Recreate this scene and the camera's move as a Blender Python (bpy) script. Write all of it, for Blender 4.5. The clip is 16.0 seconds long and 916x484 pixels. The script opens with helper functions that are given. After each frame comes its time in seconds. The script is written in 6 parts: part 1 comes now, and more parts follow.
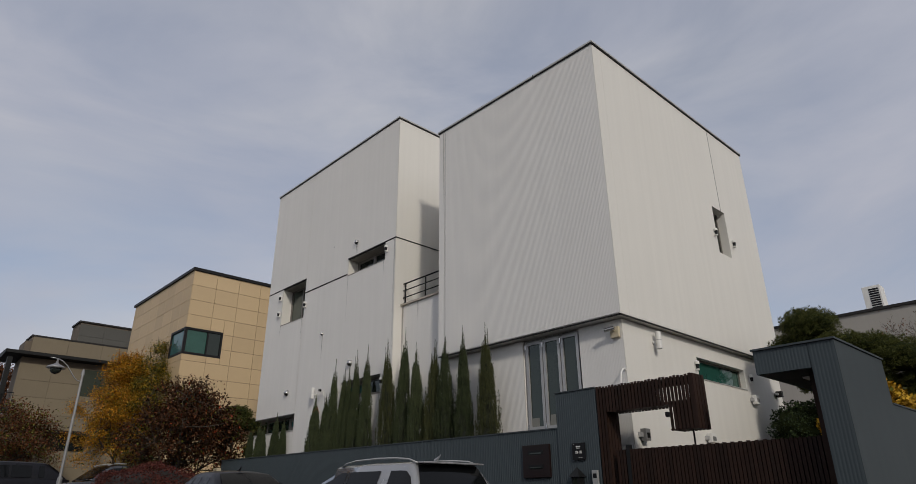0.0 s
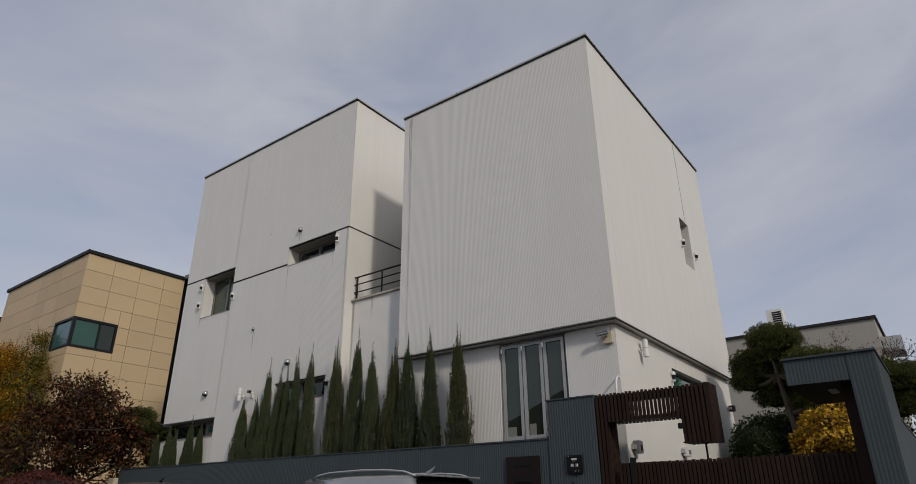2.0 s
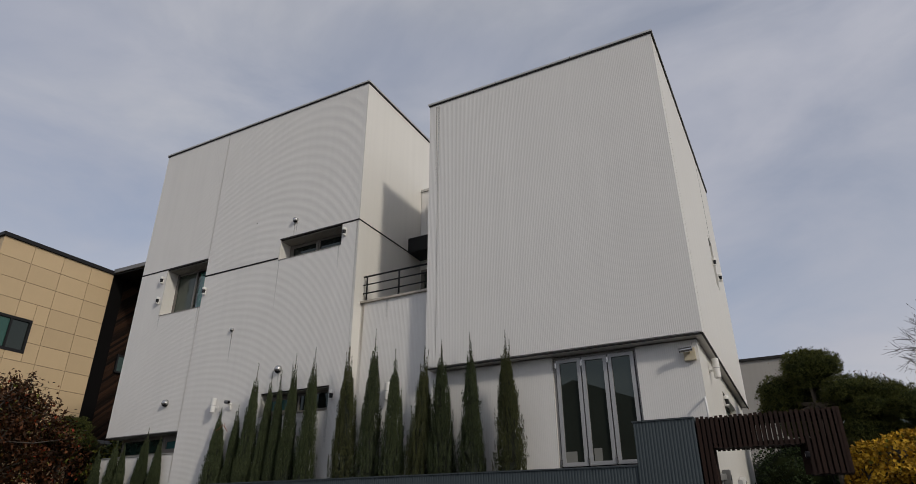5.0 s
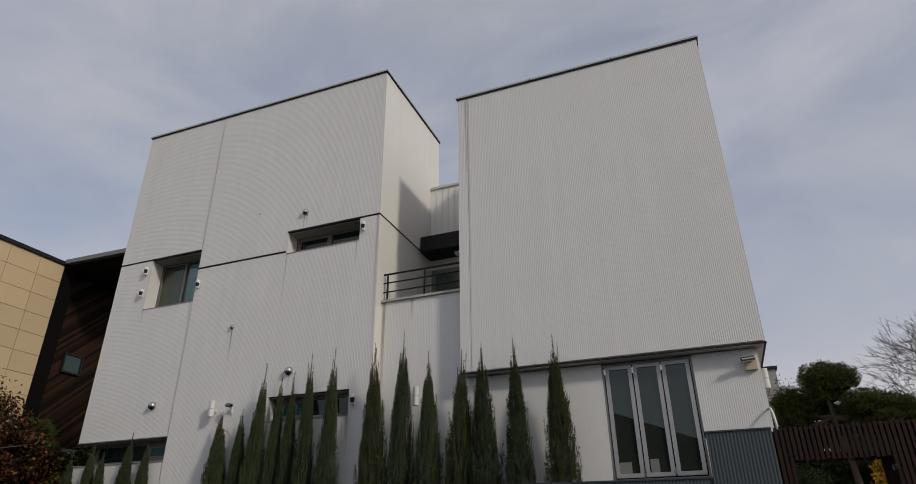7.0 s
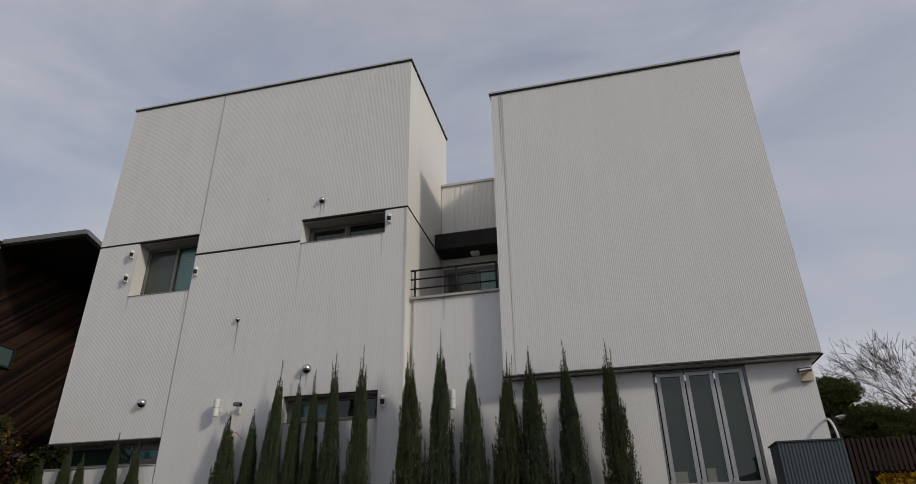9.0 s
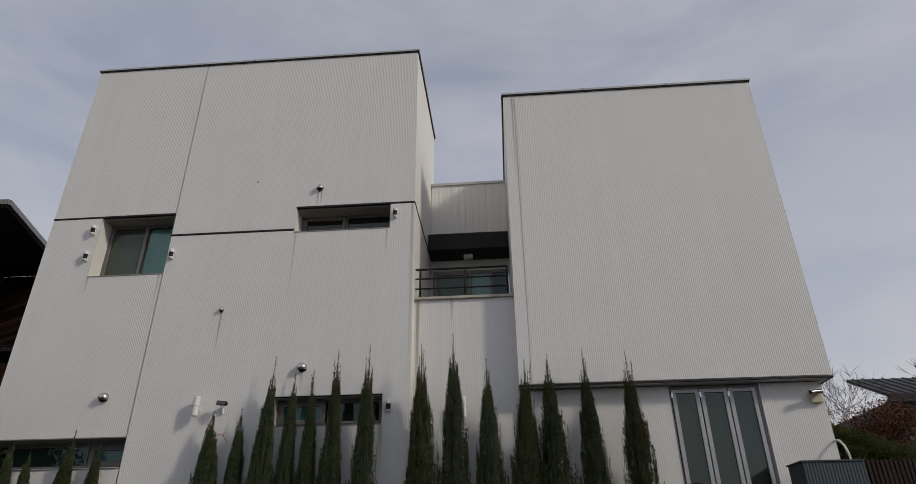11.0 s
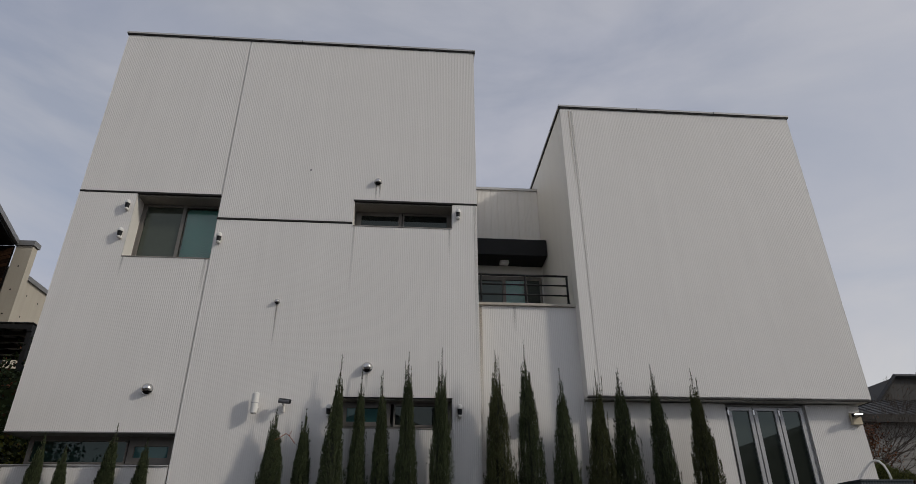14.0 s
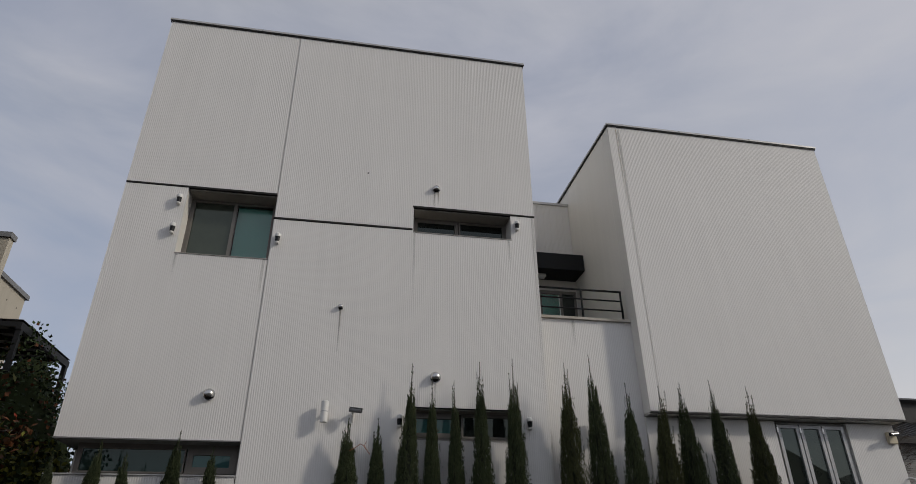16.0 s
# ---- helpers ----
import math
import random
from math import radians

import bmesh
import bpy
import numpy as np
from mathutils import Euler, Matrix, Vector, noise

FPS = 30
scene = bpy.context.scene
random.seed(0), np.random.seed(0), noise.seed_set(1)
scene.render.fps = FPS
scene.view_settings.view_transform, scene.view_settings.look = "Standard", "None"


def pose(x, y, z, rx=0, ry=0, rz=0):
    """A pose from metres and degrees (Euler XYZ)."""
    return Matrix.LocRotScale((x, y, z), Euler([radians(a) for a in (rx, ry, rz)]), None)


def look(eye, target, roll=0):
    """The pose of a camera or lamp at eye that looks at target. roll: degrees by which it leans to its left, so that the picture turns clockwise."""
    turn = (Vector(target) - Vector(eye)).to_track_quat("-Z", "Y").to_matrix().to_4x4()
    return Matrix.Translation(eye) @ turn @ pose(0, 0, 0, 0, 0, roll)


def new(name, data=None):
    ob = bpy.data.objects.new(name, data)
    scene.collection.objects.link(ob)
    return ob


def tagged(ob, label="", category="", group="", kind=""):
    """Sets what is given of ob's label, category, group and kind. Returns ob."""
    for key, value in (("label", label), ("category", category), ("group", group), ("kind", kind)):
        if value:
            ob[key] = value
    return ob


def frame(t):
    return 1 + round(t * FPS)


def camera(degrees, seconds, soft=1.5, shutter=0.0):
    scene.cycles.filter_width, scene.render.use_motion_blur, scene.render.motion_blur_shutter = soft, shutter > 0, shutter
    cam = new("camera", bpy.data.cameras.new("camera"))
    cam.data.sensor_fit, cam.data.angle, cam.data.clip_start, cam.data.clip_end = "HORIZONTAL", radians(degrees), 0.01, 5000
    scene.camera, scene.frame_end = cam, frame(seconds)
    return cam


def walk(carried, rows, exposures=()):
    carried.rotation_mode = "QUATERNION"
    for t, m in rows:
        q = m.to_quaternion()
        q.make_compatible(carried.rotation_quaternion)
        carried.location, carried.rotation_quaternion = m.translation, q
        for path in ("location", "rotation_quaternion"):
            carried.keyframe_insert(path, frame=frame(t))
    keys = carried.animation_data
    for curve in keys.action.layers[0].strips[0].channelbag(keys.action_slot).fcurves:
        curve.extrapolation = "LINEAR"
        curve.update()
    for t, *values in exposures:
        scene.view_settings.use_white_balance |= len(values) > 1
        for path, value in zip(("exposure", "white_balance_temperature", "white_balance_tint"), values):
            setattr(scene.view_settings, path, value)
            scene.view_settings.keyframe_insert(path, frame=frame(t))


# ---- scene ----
cam = camera(72.2, 16.0, soft=0.72)
PATH = [
    (0, (-0.094, -0.245, 1.571), (1.169, 1.105, 2.334), -0.4),
    (0.5, (-0.224, 0.209, 1.625), (1.096, 1.499, 2.395), -0.5),
    (1, (-0.285, 0.698, 1.67), (1.091, 1.926, 2.443), -0.5),
    (1.5, (-0.351, 1.211, 1.695), (1.077, 2.376, 2.471), -0.5),
    (2, (-0.367, 1.73, 1.681), (1.106, 2.83, 2.468), -0.5),
    (2.5, (-0.43, 2.239, 1.712), (1.077, 3.284, 2.51), -0.5),
    (3, (-0.501, 2.737, 1.759), (1.027, 3.742, 2.568), -0.4),
    (3.5, (-0.516, 3.237, 1.817), (1.033, 4.203, 2.635), -0.4),
    (4, (-0.5, 3.719, 1.815), (1.061, 4.653, 2.645), -0.3),
    (6.5, (-0.709, 6.279, 1.907), (0.955, 6.972, 2.773), -0.5),
    (7, (-0.791, 6.765, 1.925), (0.886, 7.419, 2.798), -0.6),
    (7.5, (-0.861, 7.31, 1.969), (0.83, 7.918, 2.847), -0.5),
    (8, (-0.882, 7.878, 1.957), (0.823, 8.436, 2.843), -0.7),
    (8.5, (-0.878, 8.464, 1.923), (0.842, 8.953, 2.82), -0.9),
    (9, (-0.955, 9.032, 1.981), (0.786, 9.447, 2.874), -0.9),
    (11.5, (-0.743, 11.424, 2.108), (1.033, 11.501, 3.026), -0.6),
    (12, (-0.782, 11.827, 2.138), (0.995, 11.864, 3.054), -0.4),
    (12.5, (-0.755, 12.266, 2.132), (1.022, 12.261, 3.049), -0.4),
    (13, (-0.756, 12.798, 2.223), (1.025, 12.735, 3.132), -0.3),
    (13.5, (-0.762, 13.284, 2.258), (1.017, 13.182, 3.167), -0.2),
    (14, (-0.728, 13.793, 2.226), (1.046, 13.646, 3.138), -0.3),
    (14.5, (-0.697, 14.263, 2.159), (1.067, 14.085, 3.084), -0.3),
    (15, (-0.681, 14.826, 2.181), (1.077, 14.608, 3.11), -0.2),
    (15.5, (-0.485, 15.343, 2.214), (1.262, 15.081, 3.151), -0.4),
    (16, (-0.352, 15.967, 2.242), (1.379, 15.634, 3.187), -0.6),
]
walk(cam, [(t, look(eye, target, roll)) for t, eye, target, roll in PATH])

# ---- world, sun ----
SUN = Vector((-0.87, -1.82, 1.16)).normalized()
world = bpy.data.worlds.new("sky")
scene.world = world
world.use_nodes = True
wn, wl = world.node_tree.nodes, world.node_tree.links
wn.clear()
sky = wn.new("ShaderNodeTexSky")
sky.sky_type, sky.sun_disc = "NISHITA", False
sky.sun_elevation, sky.sun_rotation = math.asin(SUN.z), math.atan2(SUN.x, SUN.y)
sky.air_density, sky.dust_density, sky.ozone_density = 1.0, 1.5, 2.0
coord = wn.new("ShaderNodeTexCoord")
stretch = wn.new("ShaderNodeMapping")
stretch.inputs["Scale"].default_value = (1.0, 1.0, 2.6)
stretch.inputs["Rotation"].default_value = (0.25, 0.1, 0.5)
cloud_noise = wn.new("ShaderNodeTexNoise")
cloud_noise.inputs["Scale"].default_value, cloud_noise.inputs["Detail"].default_value = 2.1, 7.0
cloud_noise.inputs["Roughness"].default_value, cloud_noise.inputs["Distortion"].default_value = 0.55, 0.5
cover = wn.new("ShaderNodeMapRange")
cover.inputs["From Min"].default_value, cover.inputs["From Max"].default_value = 0.34, 0.66
cover.inputs["To Min"].default_value, cover.inputs["To Max"].default_value = 0.55, 0.98
sky_gain = wn.new("ShaderNodeVectorMath")
sky_gain.operation = "SCALE"
sky_gain.inputs["Scale"].default_value = 0.10
veil = wn.new("ShaderNodeMix")
veil.data_type = "RGBA"
pale_noise = wn.new("ShaderNodeTexNoise")
pale_noise.inputs["Scale"].default_value, pale_noise.inputs["Detail"].default_value = 1.3, 4.0
pale = wn.new("ShaderNodeMapRange")
pale.inputs["From Min"].default_value, pale.inputs["From Max"].default_value = 0.42, 0.68
cloud = wn.new("ShaderNodeMix")
cloud.data_type = "RGBA"
cloud.inputs["A"].default_value, cloud.inputs["B"].default_value = (0.40, 0.412, 0.475, 1), (0.52, 0.515, 0.53, 1)
wl.new(stretch.outputs["Vector"], pale_noise.inputs["Vector"])
wl.new(pale_noise.outputs["Fac"], pale.inputs["Value"])
wl.new(pale.outputs["Result"], cloud.inputs["Factor"])
wl.new(cloud.outputs["Result"], veil.inputs["B"])
# the veil is brighter and warmer towards the sun's side of the horizon
sunward = wn.new("ShaderNodeVectorMath")
sunward.operation = "DOT_PRODUCT"
sunward.inputs[1].default_value = (0.30, -0.93, -0.2)
wl.new(coord.outputs["Generated"], sunward.inputs[0])
glow = wn.new("ShaderNodeMapRange")
glow.inputs["From Min"].default_value, glow.inputs["From Max"].default_value = 0.25, 1.0
glow.inputs["To Min"].default_value, glow.inputs["To Max"].default_value = 0.0, 0.45
wl.new(sunward.outputs["Value"], glow.inputs["Value"])
warm = wn.new("ShaderNodeMix")
warm.data_type = "RGBA"
warm.inputs["B"].default_value = (0.62, 0.60, 0.59, 1)
wl.new(glow.outputs["Result"], warm.inputs["Factor"])
wl.new(veil.outputs["Result"], warm.inputs["A"])
back = wn.new("ShaderNodeBackground")
back.inputs["Strength"].default_value = 1.08
wout = wn.new("ShaderNodeOutputWorld")
wl.new(coord.outputs["Generated"], stretch.inputs["Vector"])
wl.new(stretch.outputs["Vector"], cloud_noise.inputs["Vector"])
wl.new(cloud_noise.outputs["Fac"], cover.inputs["Value"])
wl.new(sky.outputs["Color"], sky_gain.inputs[0])
wl.new(cover.outputs["Result"], veil.inputs["Factor"])
wl.new(sky_gain.outputs["Vector"], veil.inputs["A"])
wl.new(warm.outputs["Result"], back.inputs["Color"])
wl.new(back.outputs["Background"], wout.inputs["Surface"])

sun = new("sun", bpy.data.lights.new("sun", "SUN"))
sun.data.energy, sun.data.angle, sun.data.color = 1.5, radians(5.0), (1.0, 0.93, 0.82)
sun.matrix_world = look(SUN * 100, (0, 0, 0))


# ---- materials ----
def material(name, color, rough=0.6, metal=0.0, vary=0.12, scale=3.0, grain=60.0, bump=0.0, streak=0.0, island=0.0, piece=0.0, second=None, coat=0.0, stretch_z=1.0, spec=0.5):
    """Base colour varied at two scales; streak: faint upright stains; island, piece: change from leaf to leaf and from object to object."""
    m = bpy.data.materials.new(name)
    m.use_nodes = True
    n, l = m.node_tree.nodes, m.node_tree.links
    b = n["Principled BSDF"]
    b.inputs["Roughness"].default_value, b.inputs["Metallic"].default_value = rough, metal
    b.inputs["Coat Weight"].default_value = coat
    b.inputs["Specular IOR Level"].default_value = spec
    tc = n.new("ShaderNodeTexCoord")
    mp = n.new("ShaderNodeMapping")
    mp.inputs["Scale"].default_value = (1, 1, stretch_z)
    l.new(tc.outputs["Object"], mp.inputs["Vector"])
    big = n.new("ShaderNodeTexNoise")
    big.inputs["Scale"].default_value, big.inputs["Detail"].default_value = scale, 5
    fine = n.new("ShaderNodeTexNoise")
    fine.inputs["Scale"].default_value, fine.inputs["Detail"].default_value = grain, 3
    l.new(mp.outputs["Vector"], big.inputs["Vector"])
    l.new(mp.outputs["Vector"], fine.inputs["Vector"])
    add = n.new("ShaderNodeMath")
    add.operation = "MULTIPLY_ADD"
    add.inputs[1].default_value = 0.6
    l.new(big.outputs["Fac"], add.inputs[0])
    half = n.new("ShaderNodeMath")
    half.operation = "MULTIPLY"
    half.inputs[1].default_value = 0.4
    l.new(fine.outputs["Fac"], half.inputs[0])
    l.new(half.outputs[0], add.inputs[2])
    level = add.outputs[0]
    for amount, output in ((streak, None), (island, "Random Per Island"), (piece, "Random")):
        if not amount:
            continue
        if output is None:
            tall = n.new("ShaderNodeMapping")
            tall.inputs["Scale"].default_value = (7, 7, 0.22)
            l.new(tc.outputs["Object"], tall.inputs["Vector"])
            src = n.new("ShaderNodeTexNoise")
            src.inputs["Scale"].default_value, src.inputs["Detail"].default_value = 1.0, 6
            l.new(tall.outputs["Vector"], src.inputs["Vector"])
            out = src.outputs["Fac"]
        else:
            src = n.new("ShaderNodeNewGeometry" if output == "Random Per Island" else "ShaderNodeObjectInfo")
            out = src.outputs[output]
        mixn = n.new("ShaderNodeMix")
        mixn.inputs["Factor"].default_value = amount
        l.new(level, mixn.inputs["A"])
        l.new(out, mixn.inputs["B"])
        level = mixn.outputs["Result"]
    ramp = n.new("ShaderNodeMapRange")
    ramp.inputs["From Min"].default_value, ramp.inputs["From Max"].default_value = 0.25, 0.75
    l.new(level, ramp.inputs["Value"])
    mix = n.new("ShaderNodeMix")
    mix.data_type = "RGBA"
    lo = [c * (1 - vary) for c in color]
    hi = second if second else [min(1, c * (1 + vary)) for c in color]
    mix.inputs["A"].default_value, mix.inputs["B"].default_value = (*lo, 1), (*hi, 1)
    l.new(ramp.outputs["Result"], mix.inputs["Factor"])
    l.new(mix.outputs["Result"], b.inputs["Base Color"])
    rr = n.new("ShaderNodeMapRange")
    rr.inputs["To Min"].default_value, rr.inputs["To Max"].default_value = max(0.02, rough - 0.07), min(1, rough + 0.07)
    l.new(big.outputs["Fac"], rr.inputs["Value"])
    l.new(rr.outputs["Result"], b.inputs["Roughness"])
    if bump:
        bp = n.new("ShaderNodeBump")
        bp.inputs["Strength"].default_value, bp.inputs["Distance"].default_value = 0.6, bump
        l.new(fine.outputs["Fac"], bp.inputs["Height"])
        l.new(bp.outputs["Normal"], b.inputs["Normal"])
    return m


def glass_pane(name, tint, rough=0.03):
    """Dark window glass: a glossy skin over a dim room tint."""
    m = material(name, tint, rough, vary=0.15, scale=1.2, grain=8)
    b = m.node_tree.nodes["Principled BSDF"]
    b.inputs["Specular IOR Level"].default_value = 0.6
    b.inputs["Specular Tint"].default_value = (0.88, 1.0, 0.93, 1)
    m.node_tree.links.remove(b.inputs["Roughness"].links[0])
    b.inputs["Roughness"].default_value = rough * 0.5
    return m


WHITE_RIB = material("white_ribbed_steel", (0.735, 0.716, 0.686), 0.62, spec=0.35, vary=0.055, scale=1.3, grain=30, streak=0.45)
WHITE_FLAT = material("white_flat_panel", (0.70, 0.68, 0.635), 0.5, vary=0.05, scale=0.9, grain=40, streak=0.5)
CAP_PALE = material("pale_cap_flashing", (0.5, 0.49, 0.47), 0.35, 0.3, vary=0.1)
CAP_RUSTY = material("rust_stained_cap", (0.4, 0.34, 0.26), 0.6, vary=0.2, scale=4, second=(0.55, 0.52, 0.46))
BALCONY_BOUNCE = material("pale_bounce_floor", (0.45, 0.44, 0.42), 0.6, vary=0.1)
DARK_TRIM = material("dark_steel_trim", (0.022, 0.02, 0.019), 0.6, spec=0.25, vary=0.2)
SOFFIT = material("grey_soffit", (0.16, 0.16, 0.16), 0.5, vary=0.1)
SLATE_RIB = material("slate_blue_ribbed_steel", (0.05, 0.064, 0.072), 0.55, spec=0.3, vary=0.1, scale=1.2, streak=0.4)
SLATE_FLAT = material("slate_blue_flat_steel", (0.05, 0.061, 0.067), 0.55, spec=0.3, vary=0.12, scale=0.8, streak=0.5)
BROWN_SLAT = material("brown_stained_timber", (0.021, 0.0095, 0.006), 0.7, spec=0.25, vary=0.4, scale=6, grain=90, bump=0.002, piece=0.3, streak=0.3)
BLACK_STEEL = material("black_painted_steel", (0.009, 0.0095, 0.01), 0.55, spec=0.25, vary=0.2)
ALU = material("grey_aluminium_frame", (0.42, 0.42, 0.42), 0.4, 0.35, vary=0.06)
ALU_DULL = material("dull_aluminium_frame", (0.3, 0.295, 0.285), 0.5, 0.2, vary=0.08)
FRAME_GREY = material("brown_grey_window_frame", (0.165, 0.152, 0.135), 0.5, vary=0.08)
DARK_FRAME = material("black_window_frame", (0.013, 0.013, 0.014), 0.5, spec=0.2)
GLASS_DARK = glass_pane("dark_window_glass", (0.012, 0.015, 0.014))
GLASS_GREEN = glass_pane("green_window_glass", (0.02, 0.075, 0.06))
GLASS_DIM = glass_pane("dim_green_window_glass", (0.012, 0.03, 0.025))
BLIND = material("teal_blind", (0.17, 0.42, 0.37), 0.6, vary=0.06, scale=2, grain=20)
REVEAL = material("brown_grey_reveal_lining", (0.3, 0.28, 0.25), 0.6, vary=0.1, streak=0.2)
GLASS_CLEAR = material("clear_window_glass", (0.86, 0.95, 0.92), 0.02, vary=0.01)
GLASS_CLEAR.node_tree.nodes["Principled BSDF"].inputs["Transmission Weight"].default_value = 1.0
PAPER = material("white_paper", (0.2, 0.2, 0.18), 0.8, vary=0.1)
GLASS_TEAL = glass_pane("teal_window_glass", (0.045, 0.12, 0.12))
GLASS_BROWN = glass_pane("grey_green_blind_glass", (0.05, 0.058, 0.046))
GLASS_FROST = glass_pane("smoke_grey_glass", (0.022, 0.026, 0.021), 0.02)
GLASS_FROST.node_tree.nodes["Principled BSDF"].inputs["Specular IOR Level"].default_value = 0.75
PLASTIC_WHITE = material("white_plastic", (0.7, 0.69, 0.66), 0.4, vary=0.05)
PLASTIC_CREAM = material("yellowed_plastic", (0.55, 0.48, 0.34), 0.5, vary=0.1)
PLASTIC_BLACK = material("black_plastic", (0.008, 0.008, 0.009), 0.35, spec=0.25)
CHROME = material("brushed_stainless_steel", (0.55, 0.54, 0.52), 0.25, 1.0, vary=0.08)
ASPHALT = material("asphalt", (0.05, 0.05, 0.052), 0.85, vary=0.25, scale=0.8, grain=120, bump=0.004)
SOIL = material("brown_soil", (0.09, 0.07, 0.05), 0.9, vary=0.3, bump=0.01, grain=25)


# ---- builders ----
BASE = {}


def base_of(ob):
    return BASE.get(ob.name, Vector((0, 0, 0))) if ob else Vector((0, 0, 0))


def thing(name, at, label, category, group="", kind=""):
    ob = new(name)
    ob.location = at
    ob.empty_display_size = 0.2
    BASE[ob.name] = Vector(at)
    return tagged(ob, label, category, group, kind)


def mesh_of(bm, mat, shift, smooth=False):
    me = bpy.data.meshes.new("mesh")
    bm.transform(Matrix.Translation(-shift))
    bm.to_mesh(me)
    bm.free()
    me.materials.append(mat)
    if smooth:
        me.polygons.foreach_set("use_smooth", [True] * len(me.polygons))
    return me


def part(name, bm, mat, parent, label="", smooth=False, kind=""):
    """One mesh object, built in world places, under a thing or a part."""
    ob = new(name, mesh_of(bm, mat, base_of(parent), smooth))
    ob.parent = parent
    BASE[ob.name] = base_of(parent)
    return tagged(ob, label, kind=kind)


def single(name, bm, mat, at, label, category="", group="", kind="", smooth=False):
    """A top-level thing of one mesh."""
    ob = new(name, mesh_of(bm, mat, Vector(at), smooth))
    ob.location = at
    BASE[ob.name] = Vector(at)
    return tagged(ob, label, category, group, kind)


def box(bm, x0, x1, y0, y1, z0, z1, bevel=0.0):
    made = bmesh.ops.create_cube(bm, size=1, matrix=Matrix.LocRotScale(((x0 + x1) / 2, (y0 + y1) / 2, (z0 + z1) / 2), None, (abs(x1 - x0), abs(y1 - y0), abs(z1 - z0))))
    if bevel:
        edges = {e for v in made["verts"] for e in v.link_edges}
        bmesh.ops.bevel(bm, geom=list(edges), offset=bevel, segments=2, affect="EDGES", profile=0.6)
    return bm


def boxes(*rows, bevel=0.0):
    bm = bmesh.new()
    for r in rows:
        box(bm, *r, bevel=bevel)
    return bm


def tube(bm, pts, radii, sides=10, cap=True):
    """A tapered tube along points."""
    pts = [Vector(p) for p in pts]
    if isinstance(radii, (int, float)):
        radii = [radii] * len(pts)
    rings = []
    for i, p in enumerate(pts):
        d = (pts[min(i + 1, len(pts) - 1)] - pts[max(i - 1, 0)]).normalized()
        q = d.to_track_quat("Z", "Y")
        rings.append([bm.verts.new(p + q @ Vector((radii[i] * math.cos(2 * math.pi * k / sides), radii[i] * math.sin(2 * math.pi * k / sides), 0))) for k in range(sides)])
    for a, b in zip(rings, rings[1:]):
        for k in range(sides):
            bm.faces.new((a[k], a[(k + 1) % sides], b[(k + 1) % sides], b[k]))
    if cap:
        bm.faces.new(rings[0][::-1])
        bm.faces.new(rings[-1])
    return bm


PITCH = 0.033


def ribs(bm, start, along, length, z0, z1, outward, depth=0.0016, pitch=PITCH, phase=0.0, top=None):
    """A sheet of ribbed cladding: a rounded rib profile drawn along a level line and pulled upright. top(s): height of the upper edge."""
    start, along, outward = Vector(start), Vector(along), Vector(outward)
    cuts = (0.0, 0.16, 0.30, 0.42, 0.74, 0.86)
    lift = (0.0, 0.0, 0.55, 1.0, 1.0, 0.55)
    s, line = 0.0, []
    k = math.floor(phase / pitch)
    while True:
        for c, h in zip(cuts, lift):
            p = (k + c) * pitch - phase
            if -1e-6 < p < length:
                line.append((p, h))
        k += 1
        if k * pitch - phase > length:
            break
    if not line or line[0][0] > 0.001:
        line.insert(0, (0.0, line[0][1] if line else 0))
    line.append((length, line[-1][1]))
    rows = []
    for p, h in line:
        q = start + along * p + outward * (h * depth)
        rows.append((bm.verts.new((q.x, q.y, z0)), bm.verts.new((q.x, q.y, top(p) if top else z1))))
    for a, b in zip(rows, rows[1:]):
        bm.faces.new((a[0], b[0], b[1], a[1]))
    bmesh.ops.recalc_face_normals(bm, faces=bm.faces[:])
    return bm


def front_ribs(rects, x):
    """Cladding that faces the street, from rectangles y0, y1, z0, z1."""
    bm = bmesh.new()
    for y0, y1, z0, z1 in rects:
        ribs(bm, (x, y0, 0), (0, 1, 0), y1 - y0, z0, z1, (-1, 0, 0), phase=y0)
    return bm


def ground_z(y):
    return 0.1 + 0.045 * max(-40.0, min(60.0, y))


# ---- ground ----
bm = bmesh.new()
ys = [-1500, -40, -20, 0, 20, 40, 60, 1500]
grid = [[bm.verts.new((x, y, ground_z(y))) for x in (-1500, -20, 0, 20, 1500)] for y in ys]
for a, b in zip(grid, grid[1:]):
    for i in range(4):
        bm.faces.new((a[i], a[i + 1], b[i + 1], b[i]))
single("ground", bm, ASPHALT, (0, 0, 0), "grey asphalt street that climbs gently", "ground", kind="structure")
single("raised_yard", boxes((8.98, 34, 6.9, 20.6, -1, 2.5)), SOIL, (9.5, 12, 2.5), "bare brown planting soil behind the wall", "ground", kind="structure")

# ---- the white house ----
X = 9.56
LY0, LY1, LTOP = 12.58, 19.855, 12.22
RY0, RY1, RTOP, RLOW, RBACK = 5.79, 10.775, 10.82, 4.70, 16.72
house = thing("house", (X, 12.6, 0.5), "white ribbed steel house of two tall blocks and a balcony", "house")

